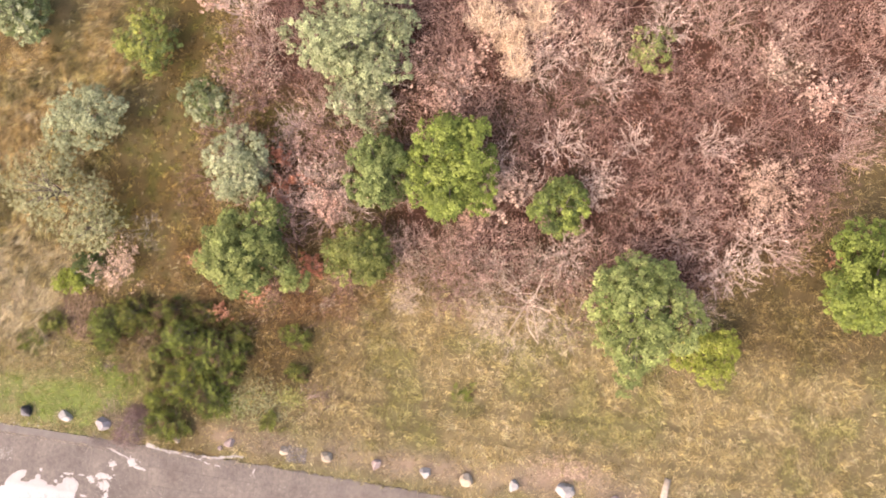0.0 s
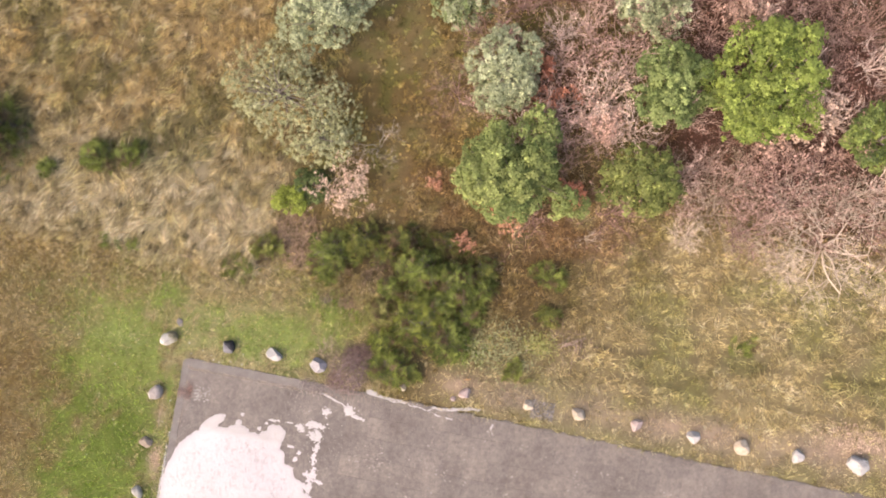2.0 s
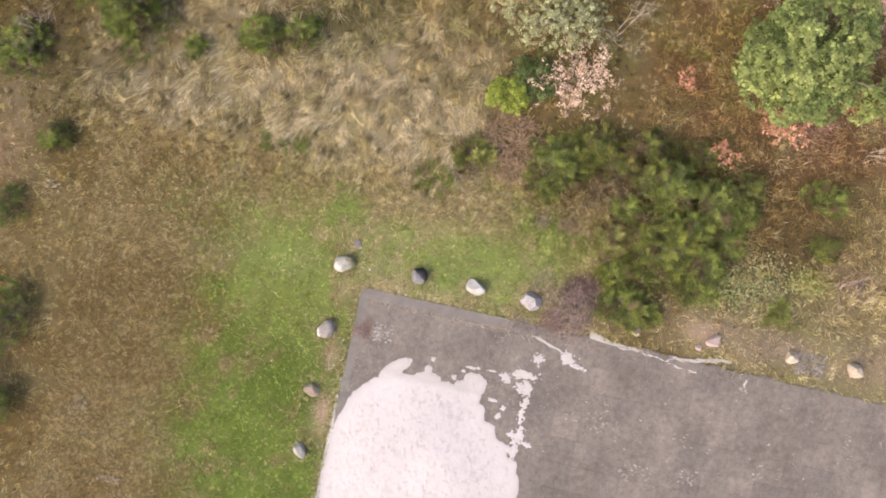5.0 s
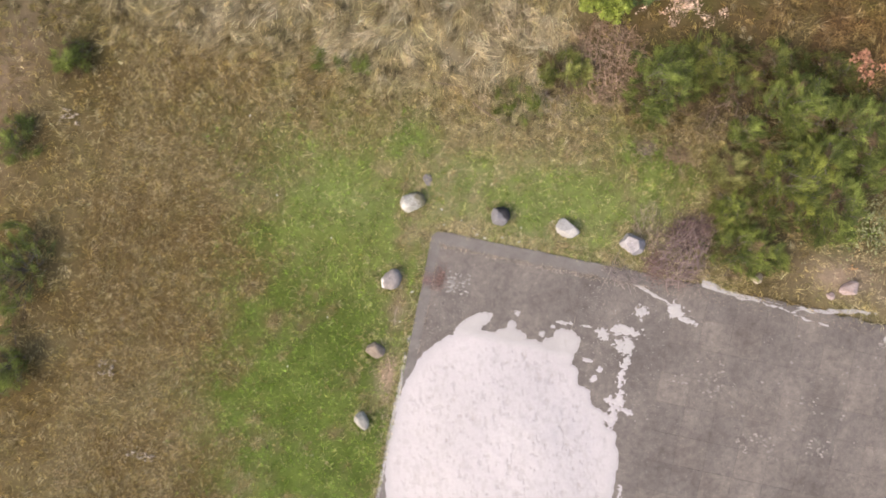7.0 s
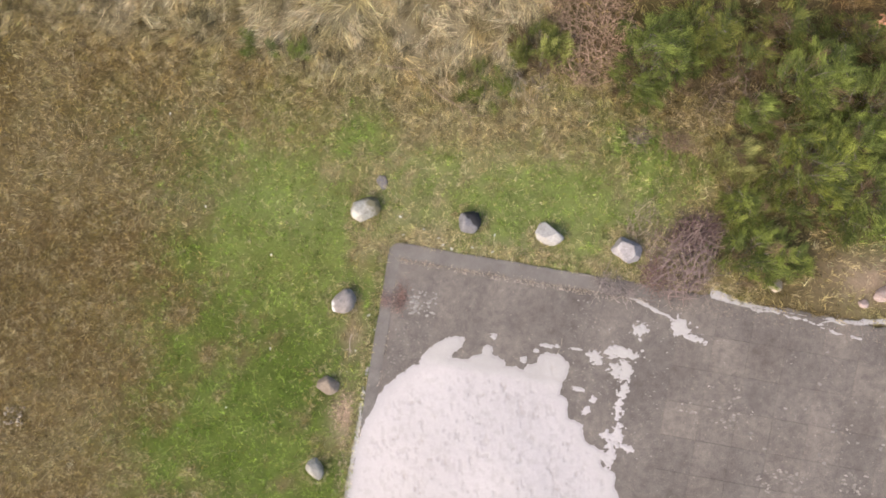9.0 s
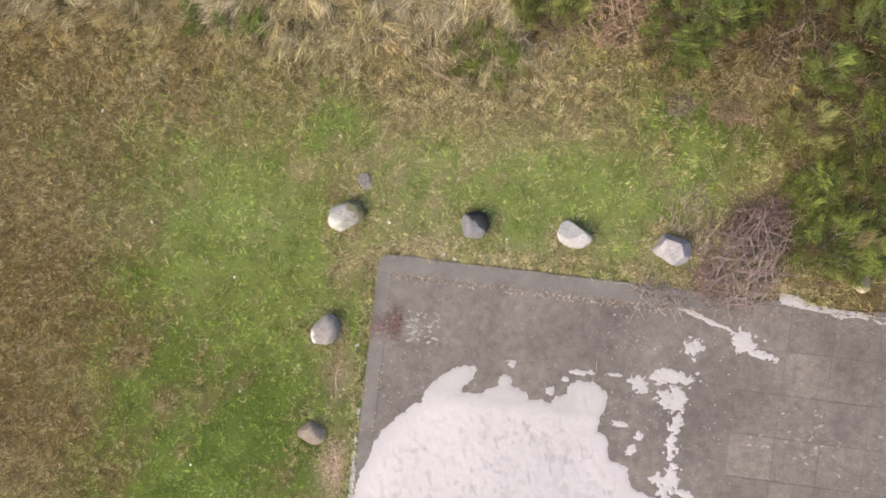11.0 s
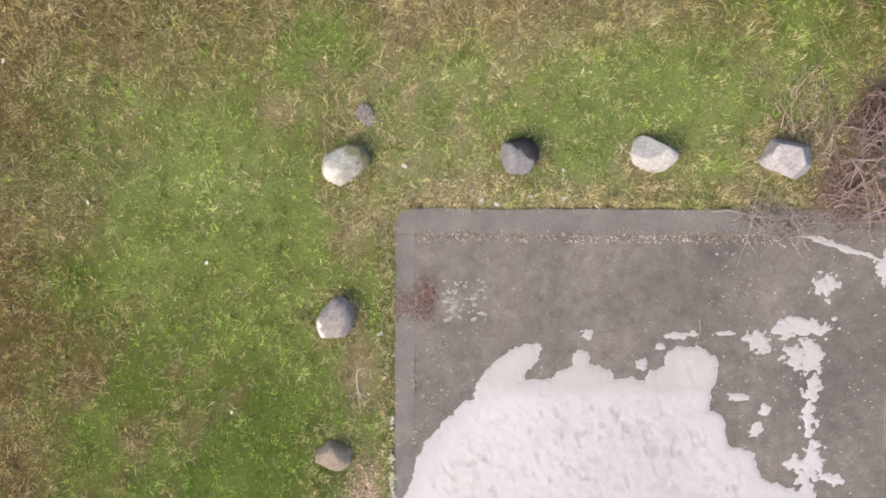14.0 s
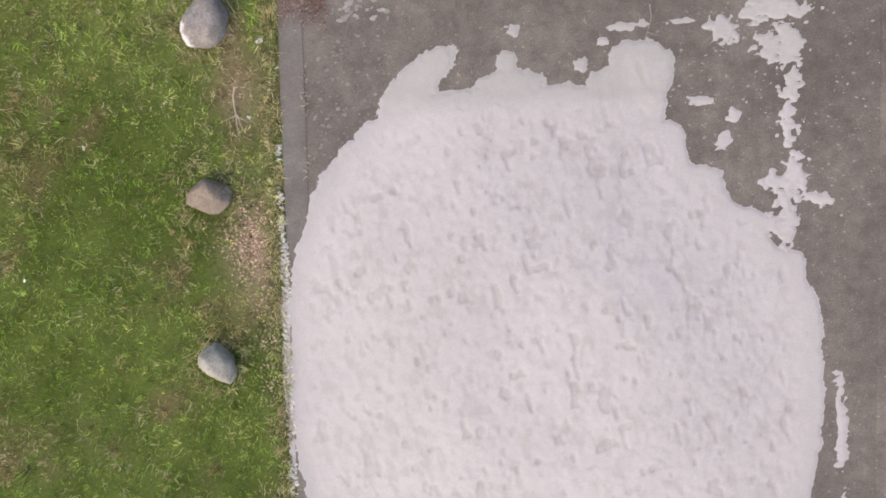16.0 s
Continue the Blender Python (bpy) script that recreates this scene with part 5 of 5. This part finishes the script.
broom(20.9, 4.6, 1.3, 1.0, 0.3, "low green tuft in golden grass", 419, 10, colour=(0.16, 0.19, 0.05))
broom(12.6, 2.1, 1.6, 1.2, 0.4, "low olive bush in rough grass", 420, 18, colour=(0.15, 0.15, 0.05))


# ---- brush pile and brambles ----
def stick_mesh(rnd, length, radius, bends=5):
    pts, p, d = [(0, 0, 0)], Vector((0, 0, 0)), Vector((1, 0, 0.1))
    for k in range(bends):
        d = (d + Vector((0, rnd.gauss(0, 0.26), rnd.gauss(0, 0.16)))).normalized()
        p = p + d * length / bends
        pts.append(tuple(p))
    return pipe(pts, [radius * (1 - 0.8 * k / bends) for k in range(bends + 1)], 5)


def brush(name, x, y, w, d, h, label, seed, tint, sticks, twigs, size=1.0, category="brush pile", stout=0.010, turn=0.0, way=60.0, fan=45.0):
    """Cut or dead canes heaped over an oval; way and fan: how the canes lie and how far they stray from it."""
    rs, rnd = np.random.RandomState(seed), random.Random(seed)
    t = thing(name, x, y, label, category)
    ct, st = math.cos(radians(turn)), math.sin(radians(turn))
    kinds = []
    for k in range(8):
        v, q, e = stick_mesh(rnd, size * rnd.uniform(0.55, 1.35), stout * rnd.uniform(0.7, 1.3))
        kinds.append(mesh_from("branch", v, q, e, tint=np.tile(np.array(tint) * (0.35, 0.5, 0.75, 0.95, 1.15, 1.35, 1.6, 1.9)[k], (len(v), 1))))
    def spot(reach):
        a, r = rnd.uniform(0, 6.283), math.sqrt(rnd.random()) * reach
        u, v = w / 2 * r * math.cos(a), d / 2 * r * math.sin(a)
        return ct * u - st * v, st * u + ct * v, r
    for k in range(sticks):
        px, py, r = spot(0.95)
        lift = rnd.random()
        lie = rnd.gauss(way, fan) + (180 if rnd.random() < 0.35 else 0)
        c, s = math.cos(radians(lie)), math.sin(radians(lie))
        # deeper canes take darker tints, painting the shade within the heap
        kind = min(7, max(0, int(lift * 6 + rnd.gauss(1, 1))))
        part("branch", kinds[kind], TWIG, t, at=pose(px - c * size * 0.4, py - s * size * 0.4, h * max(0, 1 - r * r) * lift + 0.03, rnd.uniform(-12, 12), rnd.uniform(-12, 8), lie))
    segs = []
    for k in range(twigs):
        px, py, r = spot(1.0)
        p = Vector((px, py, h * max(0, 1 - r * r) * rnd.uniform(0.1, 1) + 0.02))
        lie = radians(rnd.gauss(way, fan * 1.2))
        e = Vector((math.cos(lie), math.sin(lie), rnd.gauss(0, 0.25)))
        for _ in range(3):
            q = p + e * size * rnd.uniform(0.1, 0.22)
            q.z = max(q.z, 0.015)
            segs.append((*p, *q, 0.0045, 0.003))
            p, e = q, e + Vector((rnd.gauss(0, 0.3), rnd.gauss(0, 0.3), rnd.gauss(-0.08, 0.2)))
    v, q = tubes(segs, 3)
    tagged(part("twig", mesh_from("twig", v, q, tint=np.repeat(np.array(tint)[None] * rs.uniform(0.4, 1.6, (len(segs), 1)), 6, axis=0)), TWIG, t), kind="stuff")
    return t


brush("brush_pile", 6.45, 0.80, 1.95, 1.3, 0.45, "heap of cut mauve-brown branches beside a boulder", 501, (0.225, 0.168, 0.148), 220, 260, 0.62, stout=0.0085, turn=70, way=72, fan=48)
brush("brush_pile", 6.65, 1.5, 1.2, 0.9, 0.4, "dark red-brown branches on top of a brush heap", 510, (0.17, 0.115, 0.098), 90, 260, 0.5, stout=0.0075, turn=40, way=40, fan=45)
brush("brush_pile", 5.06, -0.03, 1.0, 0.52, 0.16, "tangle of fine grey twigs lying over the pavement edge", 502, (0.29, 0.245, 0.225), 30, 240, 0.36, stout=0.0055, turn=-6, way=60, fan=70)
brush("brush_pile", 5.5, 1.3, 0.9, 1.2, 0.2, "thin pale canes standing in dry grass beside a brush heap", 511, (0.42, 0.33, 0.25), 14, 120, 0.7, stout=0.006, turn=0, way=75, fan=25)
brush("bramble", 3.44, 5.48, 2.2, 2.3, 0.55, "tangle of dead reddish bramble canes", 503, (0.36, 0.25, 0.175), 70, 1100, 0.6, category="bramble", stout=0.007, way=50, fan=80)
brush("bramble", 4.95, 3.4, 0.45, 0.35, 0.15, "dark dead bramble canes in green grass", 504, (0.19, 0.145, 0.125), 12, 70, 0.42, category="bramble", stout=0.006)
brush("bramble", 5.8, 3.4, 0.8, 0.5, 0.25, "dry brown canes under broom", 505, (0.25, 0.175, 0.115), 16, 150, 0.45, category="bramble", stout=0.006)
brush("bramble", 14.6, 3.4, 1.8, 1.0, 0.4, "dark purple-brown canes in rough grass", 506, (0.30, 0.22, 0.19), 16, 70, category="bramble")
brush("bramble", 0.8, 6.0, 2.2, 1.0, 0.3, "flattened pale stems in dry grass", 507, (0.42, 0.34, 0.22), 20, 200, category="bramble")

brush("bramble", 2.2, 4.2, 1.6, 1.0, 0.3, "grey dead canes in dry grass", 508, (0.40, 0.34, 0.27), 10, 120, 0.42, category="bramble", stout=0.005)
brush("bramble", 7.0, 4.6, 1.5, 1.5, 0.6, "brown dead canes between broom bushes", 509, (0.20, 0.15, 0.108), 12, 200, 0.6, category="bramble")


# ---- small things ----
def gaps():
    """Dry weeds in the joints of the pavement."""
    rs = np.random.RandomState(61)
    n = 1300
    t = rs.uniform(0, 1, n)
    x = np.where(t < 0.72, rs.uniform(0.12, 6.0, n), LEFT + 0.295 + rs.normal(0, 0.012, n))
    y = np.where(t < 0.72, TOP - 0.375 + rs.normal(0, 0.028, n), rs.uniform(-3.4, -0.2, n))
    ok = fbm(x, y, 0.35, 91) > np.where(t < 0.72, 0.47, 0.56)
    x, y = x[ok], y[ok]
    for cx, cy, r, k in ((0.2, -0.2, 0.07, 90), (0.75, -0.22, 0.12, 90), (4.35, -0.22, 0.16, 130), (2.4, -0.22, 0.16, 80), (3.1, -0.21, 0.12, 60), (1.5, -0.22, 0.1, 50), (6.6, -0.25, 0.25, 60)):
        x, y = np.append(x, cx + rs.normal(0, r, k)), np.append(y, cy + rs.normal(0, 0.045, k))
    n = len(x)
    col = np.array([[0.50, 0.415, 0.325]]) * rs.uniform(0.6, 1.3, (n, 1))
    v, q, tr, c = blades(rs, x, y, np.full(n, 0.018), rs.uniform(0.03, 0.09, n), rs.uniform(0.005, 0.010, n), rs.uniform(0.5, 0.95, n), rs.uniform(0, 6.28, n), col, 2)
    tagged(part("joint_weed", mesh_from("joint_weed", v, q, tr, tint=c), GRASS), "dry straw-coloured weeds in the pavement joints", "weeds", kind="stuff")


def woodland_litter():
    """Dead leaves strewn over the floor of the thicket."""
    rs = np.random.RandomState(62)
    x, y = rs.uniform(8, 41, 34000), rs.uniform(7, 25, 34000)
    keep = (rs.uniform(0, 1, 34000) < 0.9 * wood(x, y)) & (fbm(x, y, 0.5, 63) > 0.33)
    x, y = x[keep], y[keep]
    n = len(x)
    kind = rs.randint(0, 4, n)
    tones = np.array([(0.30, 0.16, 0.12), (0.26, 0.13, 0.097), (0.34, 0.19, 0.145), (0.195, 0.107, 0.078)])[kind] * rs.uniform(0.8, 1.15, (n, 1))
    p = np.stack([x, y, ground_z(x, y) + rs.uniform(0.01, 0.06, n)], 1)
    v, t, c = leaves(rs, p, np.tile([[0, 0, 1.0]], (n, 1)), 0.095, tones, 0.2, 0.45)
    tagged(part("leaf_litter", mesh_from("leaf_litter", v, tris=t, tint=c), LEAF), "pinkish brown dead leaves on the woodland floor", "dead leaves", kind="stuff")


def litter_heap(x, y, w, d, n, label, seed, tone, size=0.035, z=0.028, turn=0.0):
    rs = np.random.RandomState(seed)
    c, s = math.cos(radians(turn)), math.sin(radians(turn))
    u, v = rs.normal(0, w / 2.4, n), rs.normal(0, d / 2.4, n)
    p = np.stack([x + c * u - s * v, y + s * u + c * v, z + rs.uniform(0, 0.02, n)], 1)
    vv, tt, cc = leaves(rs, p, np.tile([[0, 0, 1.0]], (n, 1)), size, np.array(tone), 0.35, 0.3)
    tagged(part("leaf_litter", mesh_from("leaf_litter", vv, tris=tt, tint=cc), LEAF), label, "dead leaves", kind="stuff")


def flat_bits(name, x0, y0, x1, y1, n, size, tone, label, category, seed, z=0.021, thick=0.004, gather=0.0):
    """Flat irregular flakes or low stones, strewn over a rectangle."""
    rs = np.random.RandomState(seed)
    x, y = rs.uniform(x0, x1, n), rs.uniform(y0, y1, n)
    if gather:
        ok = fbm(x, y, 0.5, seed) > gather
        x, y = x[ok], y[ok]
        n = len(x)
    V, Q, T, C = [], [], [], []
    for k in range(n):
        a = np.arange(7) * 2 * math.pi / 7 + rs.uniform(0, 1)
        r = size * rs.uniform(0.5, 1.3) * rs.uniform(0.7, 1.2, 7)
        flat = rs.uniform(0.4, 0.8)
        turn = rs.normal(0.1, 0.4)
        px, py = r * np.cos(a), r * np.sin(a) * flat
        qx, qy = px * math.cos(turn) - py * math.sin(turn), px * math.sin(turn) + py * math.cos(turn)
        low = np.stack([x[k] + qx, y[k] + qy, np.full(7, z - 0.01)], 1)
        top = np.stack([x[k] + qx * 0.82, y[k] + qy * 0.82, np.full(7, z + thick)], 1)
        b = 15 * k
        V += [low, top, [[x[k], y[k], z + thick * 1.3]]]
        Q += [(b + i, b + (i + 1) % 7, b + 7 + (i + 1) % 7, b + 7 + i) for i in range(7)]
        T += [(b + 7 + i, b + 7 + (i + 1) % 7, b + 14) for i in range(7)]
        C += [np.tile(np.array(tone) * rs.uniform(0.75, 1.25), (15, 1))]
    ob = part(name, mesh_from(name, np.concatenate(V), Q, T, tint=np.concatenate(C)), STONE_BIT)
    return tagged(ob, label, category, kind="stuff")


STONE_BIT = tinted("stone_chip", 0.9, 0.2)
gaps()
woodland_litter()
litter_heap(0.26, -1.1, 0.2, 0.44, 620, "heap of reddish-brown dead leaves on the pavement corner", 71, (0.24, 0.15, 0.125), 0.028)
litter_heap(-0.02, -1.18, 0.3, 0.3, 520, "thin scatter of reddish crumbs over the border strip", 72, (0.27, 0.19, 0.17), 0.022)
litter_heap(-0.08, -1.25, 0.22, 0.2, 420, "pinkish leaf crumbs on the border strip", 70, (0.33, 0.225, 0.2), 0.02)
litter_heap(-0.62, -4.0, 0.4, 0.6, 700, "pinkish dry leaves beside a brown boulder", 73, (0.54, 0.39, 0.29), 0.032, 0.01)
litter_heap(-0.45, -5.1, 0.25, 1.2, 500, "dry leaf crumbs along the pavement edge", 74, (0.46, 0.36, 0.26), 0.03, 0.01)
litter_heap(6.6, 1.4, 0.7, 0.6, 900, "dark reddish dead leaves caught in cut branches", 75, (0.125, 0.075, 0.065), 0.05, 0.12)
litter_heap(5.88, 0.4, 0.42, 0.55, 1300, "pinkish brown curled dead leaves on cut branches", 80, (0.215, 0.14, 0.118), 0.034, 0.1)
litter_heap(10.95, 1.35, 0.2, 0.15, 14, "a few orange leaves on bare soil", 76, (0.7, 0.38, 0.16), 0.07, 0.03)
litter_heap(11.9, 2.7, 2.0, 1.3, 1500, "low grey-green herb leaves in rough grass", 78, (0.31, 0.325, 0.165), 0.07, 0.10)
litter_heap(13.4, 3.2, 0.9, 0.6, 600, "low green herb leaves beside dead canes", 79, (0.28, 0.29, 0.09), 0.07, 0.10)
litter_heap(25.6, 1.9, 1.6, 0.6, 1500, "pinkish dry litter behind white boulders", 77, (0.52, 0.39, 0.29), 0.06, 0.03)
flat_bits("pale_flake", 0.45, -1.45, 1.1, -0.85, 70, 0.045, (0.28, 0.262, 0.242), "pale flakes of old surfacing on the pavement", "flakes", 81)
flat_bits("pale_flake", 0.2, -3.4, 1.2, -1.6, 170, 0.03, (0.19, 0.172, 0.155), "faint worn flakes on dark pavement", "flakes", 82, thick=0.003)
flat_bits("grit", 0.15, -0.32, 5.2, -0.14, 420, 0.018, (0.40, 0.335, 0.285), "pale pinkish crumbs along the pavement joint", "grit", 94, z=0.022, thick=0.004, gather=0.5)
flat_bits("grit", 6.7, -6, 13, -0.2, 420, 0.016, (0.235, 0.22, 0.205), "pale grit strewn over paving slabs", "grit", 95, z=0.029, gather=0.52)
flat_bits("grit", 0.3, -8, 6.5, -0.2, 520, 0.014, (0.235, 0.22, 0.205), "pale grit strewn over the pavement", "grit", 83, gather=0.52)
flat_bits("grit", 4.2, -4.5, 6.8, -0.3, 500, 0.02, (0.27, 0.25, 0.235), "pale crumbs round the sand crust", "grit", 84, gather=0.45)
flat_bits("grit", 0.5, -7.8, 5.6, -2.7, 80, 0.014, (0.24, 0.22, 0.205), "dark grit on the pale sand crust", "grit", 85, z=0.042, thick=0.008)
flat_bits("grit", -0.27, -7.5, -0.18, -2.6, 520, 0.03, (0.47, 0.45, 0.42), "crumbling pale mortar along the pavement edge", "grit", 88, z=0.024, thick=0.006, gather=0.42)
flat_bits("fleck", -5, -8, -0.3, 1.2, 130, 0.009, (0.66, 0.65, 0.6), "tiny white specks of litter in the turf", "litter", 89, z=0.055, thick=0.006)
flat_bits("fallen_leaf", -5, -7, -0.3, 1.6, 60, 0.016, (0.55, 0.40, 0.10), "small yellow fallen leaves in the turf", "leaves", 90, z=0.05, thick=0.004)
flat_bits("soil_crumb", 7.0, -0.3, 34, 0.2, 2600, 0.017, (0.23, 0.19, 0.155), "brown soil crumbs washed over the pavement edge", "soil", 93, z=0.03, thick=0.008, gather=0.42)
flat_bits("rubble", 13.55, 0.4, 14.4, 1.1, 360, 0.032, (0.275, 0.25, 0.235), "grey broken rubble at the pavement edge", "rubble", 86, z=0.02, thick=0.025)
flat_bits("worn_patch", 8.5, -3.2, 16, -0.6, 300, 0.05, (0.22, 0.2, 0.183), "pale worn scabs on the pavement", "flakes", 87, z=0.029, thick=0.002, gather=0.6)


for cx, cy, r, k in ((9.47, -3.75, 0.5, 46), (11.15, -3.49, 0.38, 40), (13.41, -2.87, 0.42, 44), (7.6, -2.2, 0.75, 50), (8.1, -2.5, 0.5, 20), (12.2, -0.45, 0.2, 16), (16.9, -1.4, 0.5, 20), (19.0, -1.4, 0.5, 22)):
    flat_bits("worn_patch", cx - r, cy - r * 0.6, cx + r, cy + r * 0.6, k, 0.05, (0.25, 0.222, 0.2), "pale scabs of old paint on the pavement", "flakes", int(cx * 10), z=0.029, thick=0.002, gather=0.45)


def scrap_mesh(rnd):
    """A crumpled scrap of white paper."""
    bm = bmesh.new()
    grid = [[bm.verts.new((i * 0.03 + rnd.gauss(0, 0.006), j * 0.022 + rnd.gauss(0, 0.006), abs(rnd.gauss(0, 0.012)))) for j in range(3)] for i in range(4)]
    for i in range(3):
        for j in range(2):
            bm.faces.new((grid[i][j], grid[i + 1][j], grid[i + 1][j + 1], grid[i][j + 1]))
    bmesh.ops.solidify(bm, geom=bm.faces[:], thickness=0.003)
    return bm


PAPER = speckled("dirty_white_paper", (0.72, 0.71, 0.67), (0.82, 0.81, 0.77), (0.88, 0.87, 0.83), 20, 0.7, 0.2, 0.002, 90)
rnd = random.Random(91)
scrap = tagged(part("paper_scrap", scrap_mesh(rnd), PAPER, at=pose(-0.44, -1.67, 0.05, 0, 0, 20)), "small crumpled scrap of white litter in the grass", "litter", "scraps of litter")
for x, y in ((-0.24, -1.97), (0.5, 0.55), (0.93, 0.43), (1.05, 0.3), (1.2, 0.22), (1.75, 0.33), (2.15, 0.72), (2.2, 0.33), (0.05, 0.33), (-0.1, 0.75), (-4.6, 0.2), (-2.9, -0.6), (5.72, 0.72), (-0.6, -2.5), (-3.4, -4.4), (-5.8, 2.2), (-2.11, -2.96), (-2.56, -2.84), (6.0, 0.62)):
    k = rnd.uniform(0.45, 0.95)
    copy_thing(scrap, pose(x, y, 0.05, rnd.uniform(-15, 15), rnd.uniform(-15, 15), rnd.uniform(0, 360)) @ Matrix.Diagonal((k, k, k, 1)))


def fallen_branch(x, y, z, turn, length, label, seed, tint=(0.44, 0.37, 0.30), radius=0.011):
    rnd = random.Random(seed)
    t = thing("fallen_branch", x, y, label, "branch", turn=turn)
    v, q, e = stick_mesh(rnd, length, radius, 6)
    v[:, 2] = np.abs(v[:, 2]) * 0.3
    part("stick", mesh_from("stick", v, q, e, tint=np.tile(tint, (len(v), 1))), TWIG, t, at=pose(0, 0, z))
    for k in range(3):
        f = int(len(v) * rnd.uniform(0.3, 0.7))
        w, q2, e2 = stick_mesh(rnd, length * rnd.uniform(0.25, 0.45), radius * 0.6, 4)
        w[:, 2] = np.abs(w[:, 2]) * 0.3
        part("side_twig", mesh_from("side_twig", w, q2, e2, tint=np.tile(tint, (len(w), 1))), TWIG, t, at=pose(v[f][0], v[f][1], z, 0, 0, rnd.choice((-1, 1)) * rnd.uniform(25, 55)))


fallen_branch(-0.72, -2.15, 0.06, -105, 0.65, "thin forked grey branch lying in grass", 95)
fallen_branch(4.87, 0.62, 0.06, -81, 1.34, "long bare grey branch lying over the pavement edge", 96, (0.37, 0.32, 0.27), 0.008)
fallen_branch(4.21, 0.12, 0.06, -3, 1.37, "bent bare grey branch lying along the pavement edge", 97, (0.34, 0.29, 0.25), 0.0075)
fallen_branch(4.08, -1.38, 0.03, -66, 0.5, "thin twig lying on the pavement", 98, (0.30, 0.26, 0.22), 0.007)
fallen_branch(0.2, 3.75, 0.15, -20, 1.6, "dead brown branch fallen in dry grass", 99, (0.22, 0.16, 0.11), 0.02)
fallen_branch(-1.2, 4.1, 0.15, -12, 1.5, "dead brown branch fallen in dry grass", 100, (0.24, 0.18, 0.12), 0.02)
fallen_branch(11.7, 7.1, 0.05, 70, 0.8, "short pale stick in dry grass", 101)


def debris(x, y, w, d, label, seed):
    flat_bits("debris", x - w / 2, y - d / 2, x + w / 2, y + d / 2, 36, 0.035, (0.46, 0.385, 0.29), label, "debris", seed, z=0.05, thick=0.03)


debris(-10.85, 1.23, 0.6, 0.4, "pale broken rubble in brown grass", 111)
debris(-8.47, -5.5, 0.45, 0.5, "pale broken rubble in brown grass", 112)
debris(-7.05, -7.76, 0.9, 0.2, "row of pale rubble bits in brown grass", 113)


def weathered_log():
    t = thing("log", 29.7, 1.75, "short weathered pale log lying in dry grass", "log", turn=84)
    wood_mat = speckled("weathered_wood", (0.30, 0.24, 0.18), (0.45, 0.38, 0.31), (0.56, 0.5, 0.43), 6, 0.9, 0.6, 0.01, 50)
    v, q, e = pipe([(-0.42, 0, 0.13), (0.0, 0.01, 0.14), (0.42, 0, 0.13)], [0.15, 0.14, 0.13], 12)
    part("bark", mesh_from("bark", v, q, e, smooth=True), wood_mat, t)
    end = bmesh.new()
    bmesh.ops.create_cone(end, cap_ends=True, segments=16, radius1=0.142, radius2=0.138, depth=0.02)
    part("cut_end", end, speckled("cut_wood", (0.45, 0.35, 0.24), (0.55, 0.45, 0.33), (0.62, 0.53, 0.41), 8, 0.8, 0.3, 0.004, 40), t, at=pose(-0.425, 0, 0.13, 0, 90, 0))


weathered_log()


# ---- pieces of the pavement ----
paving_slabs()
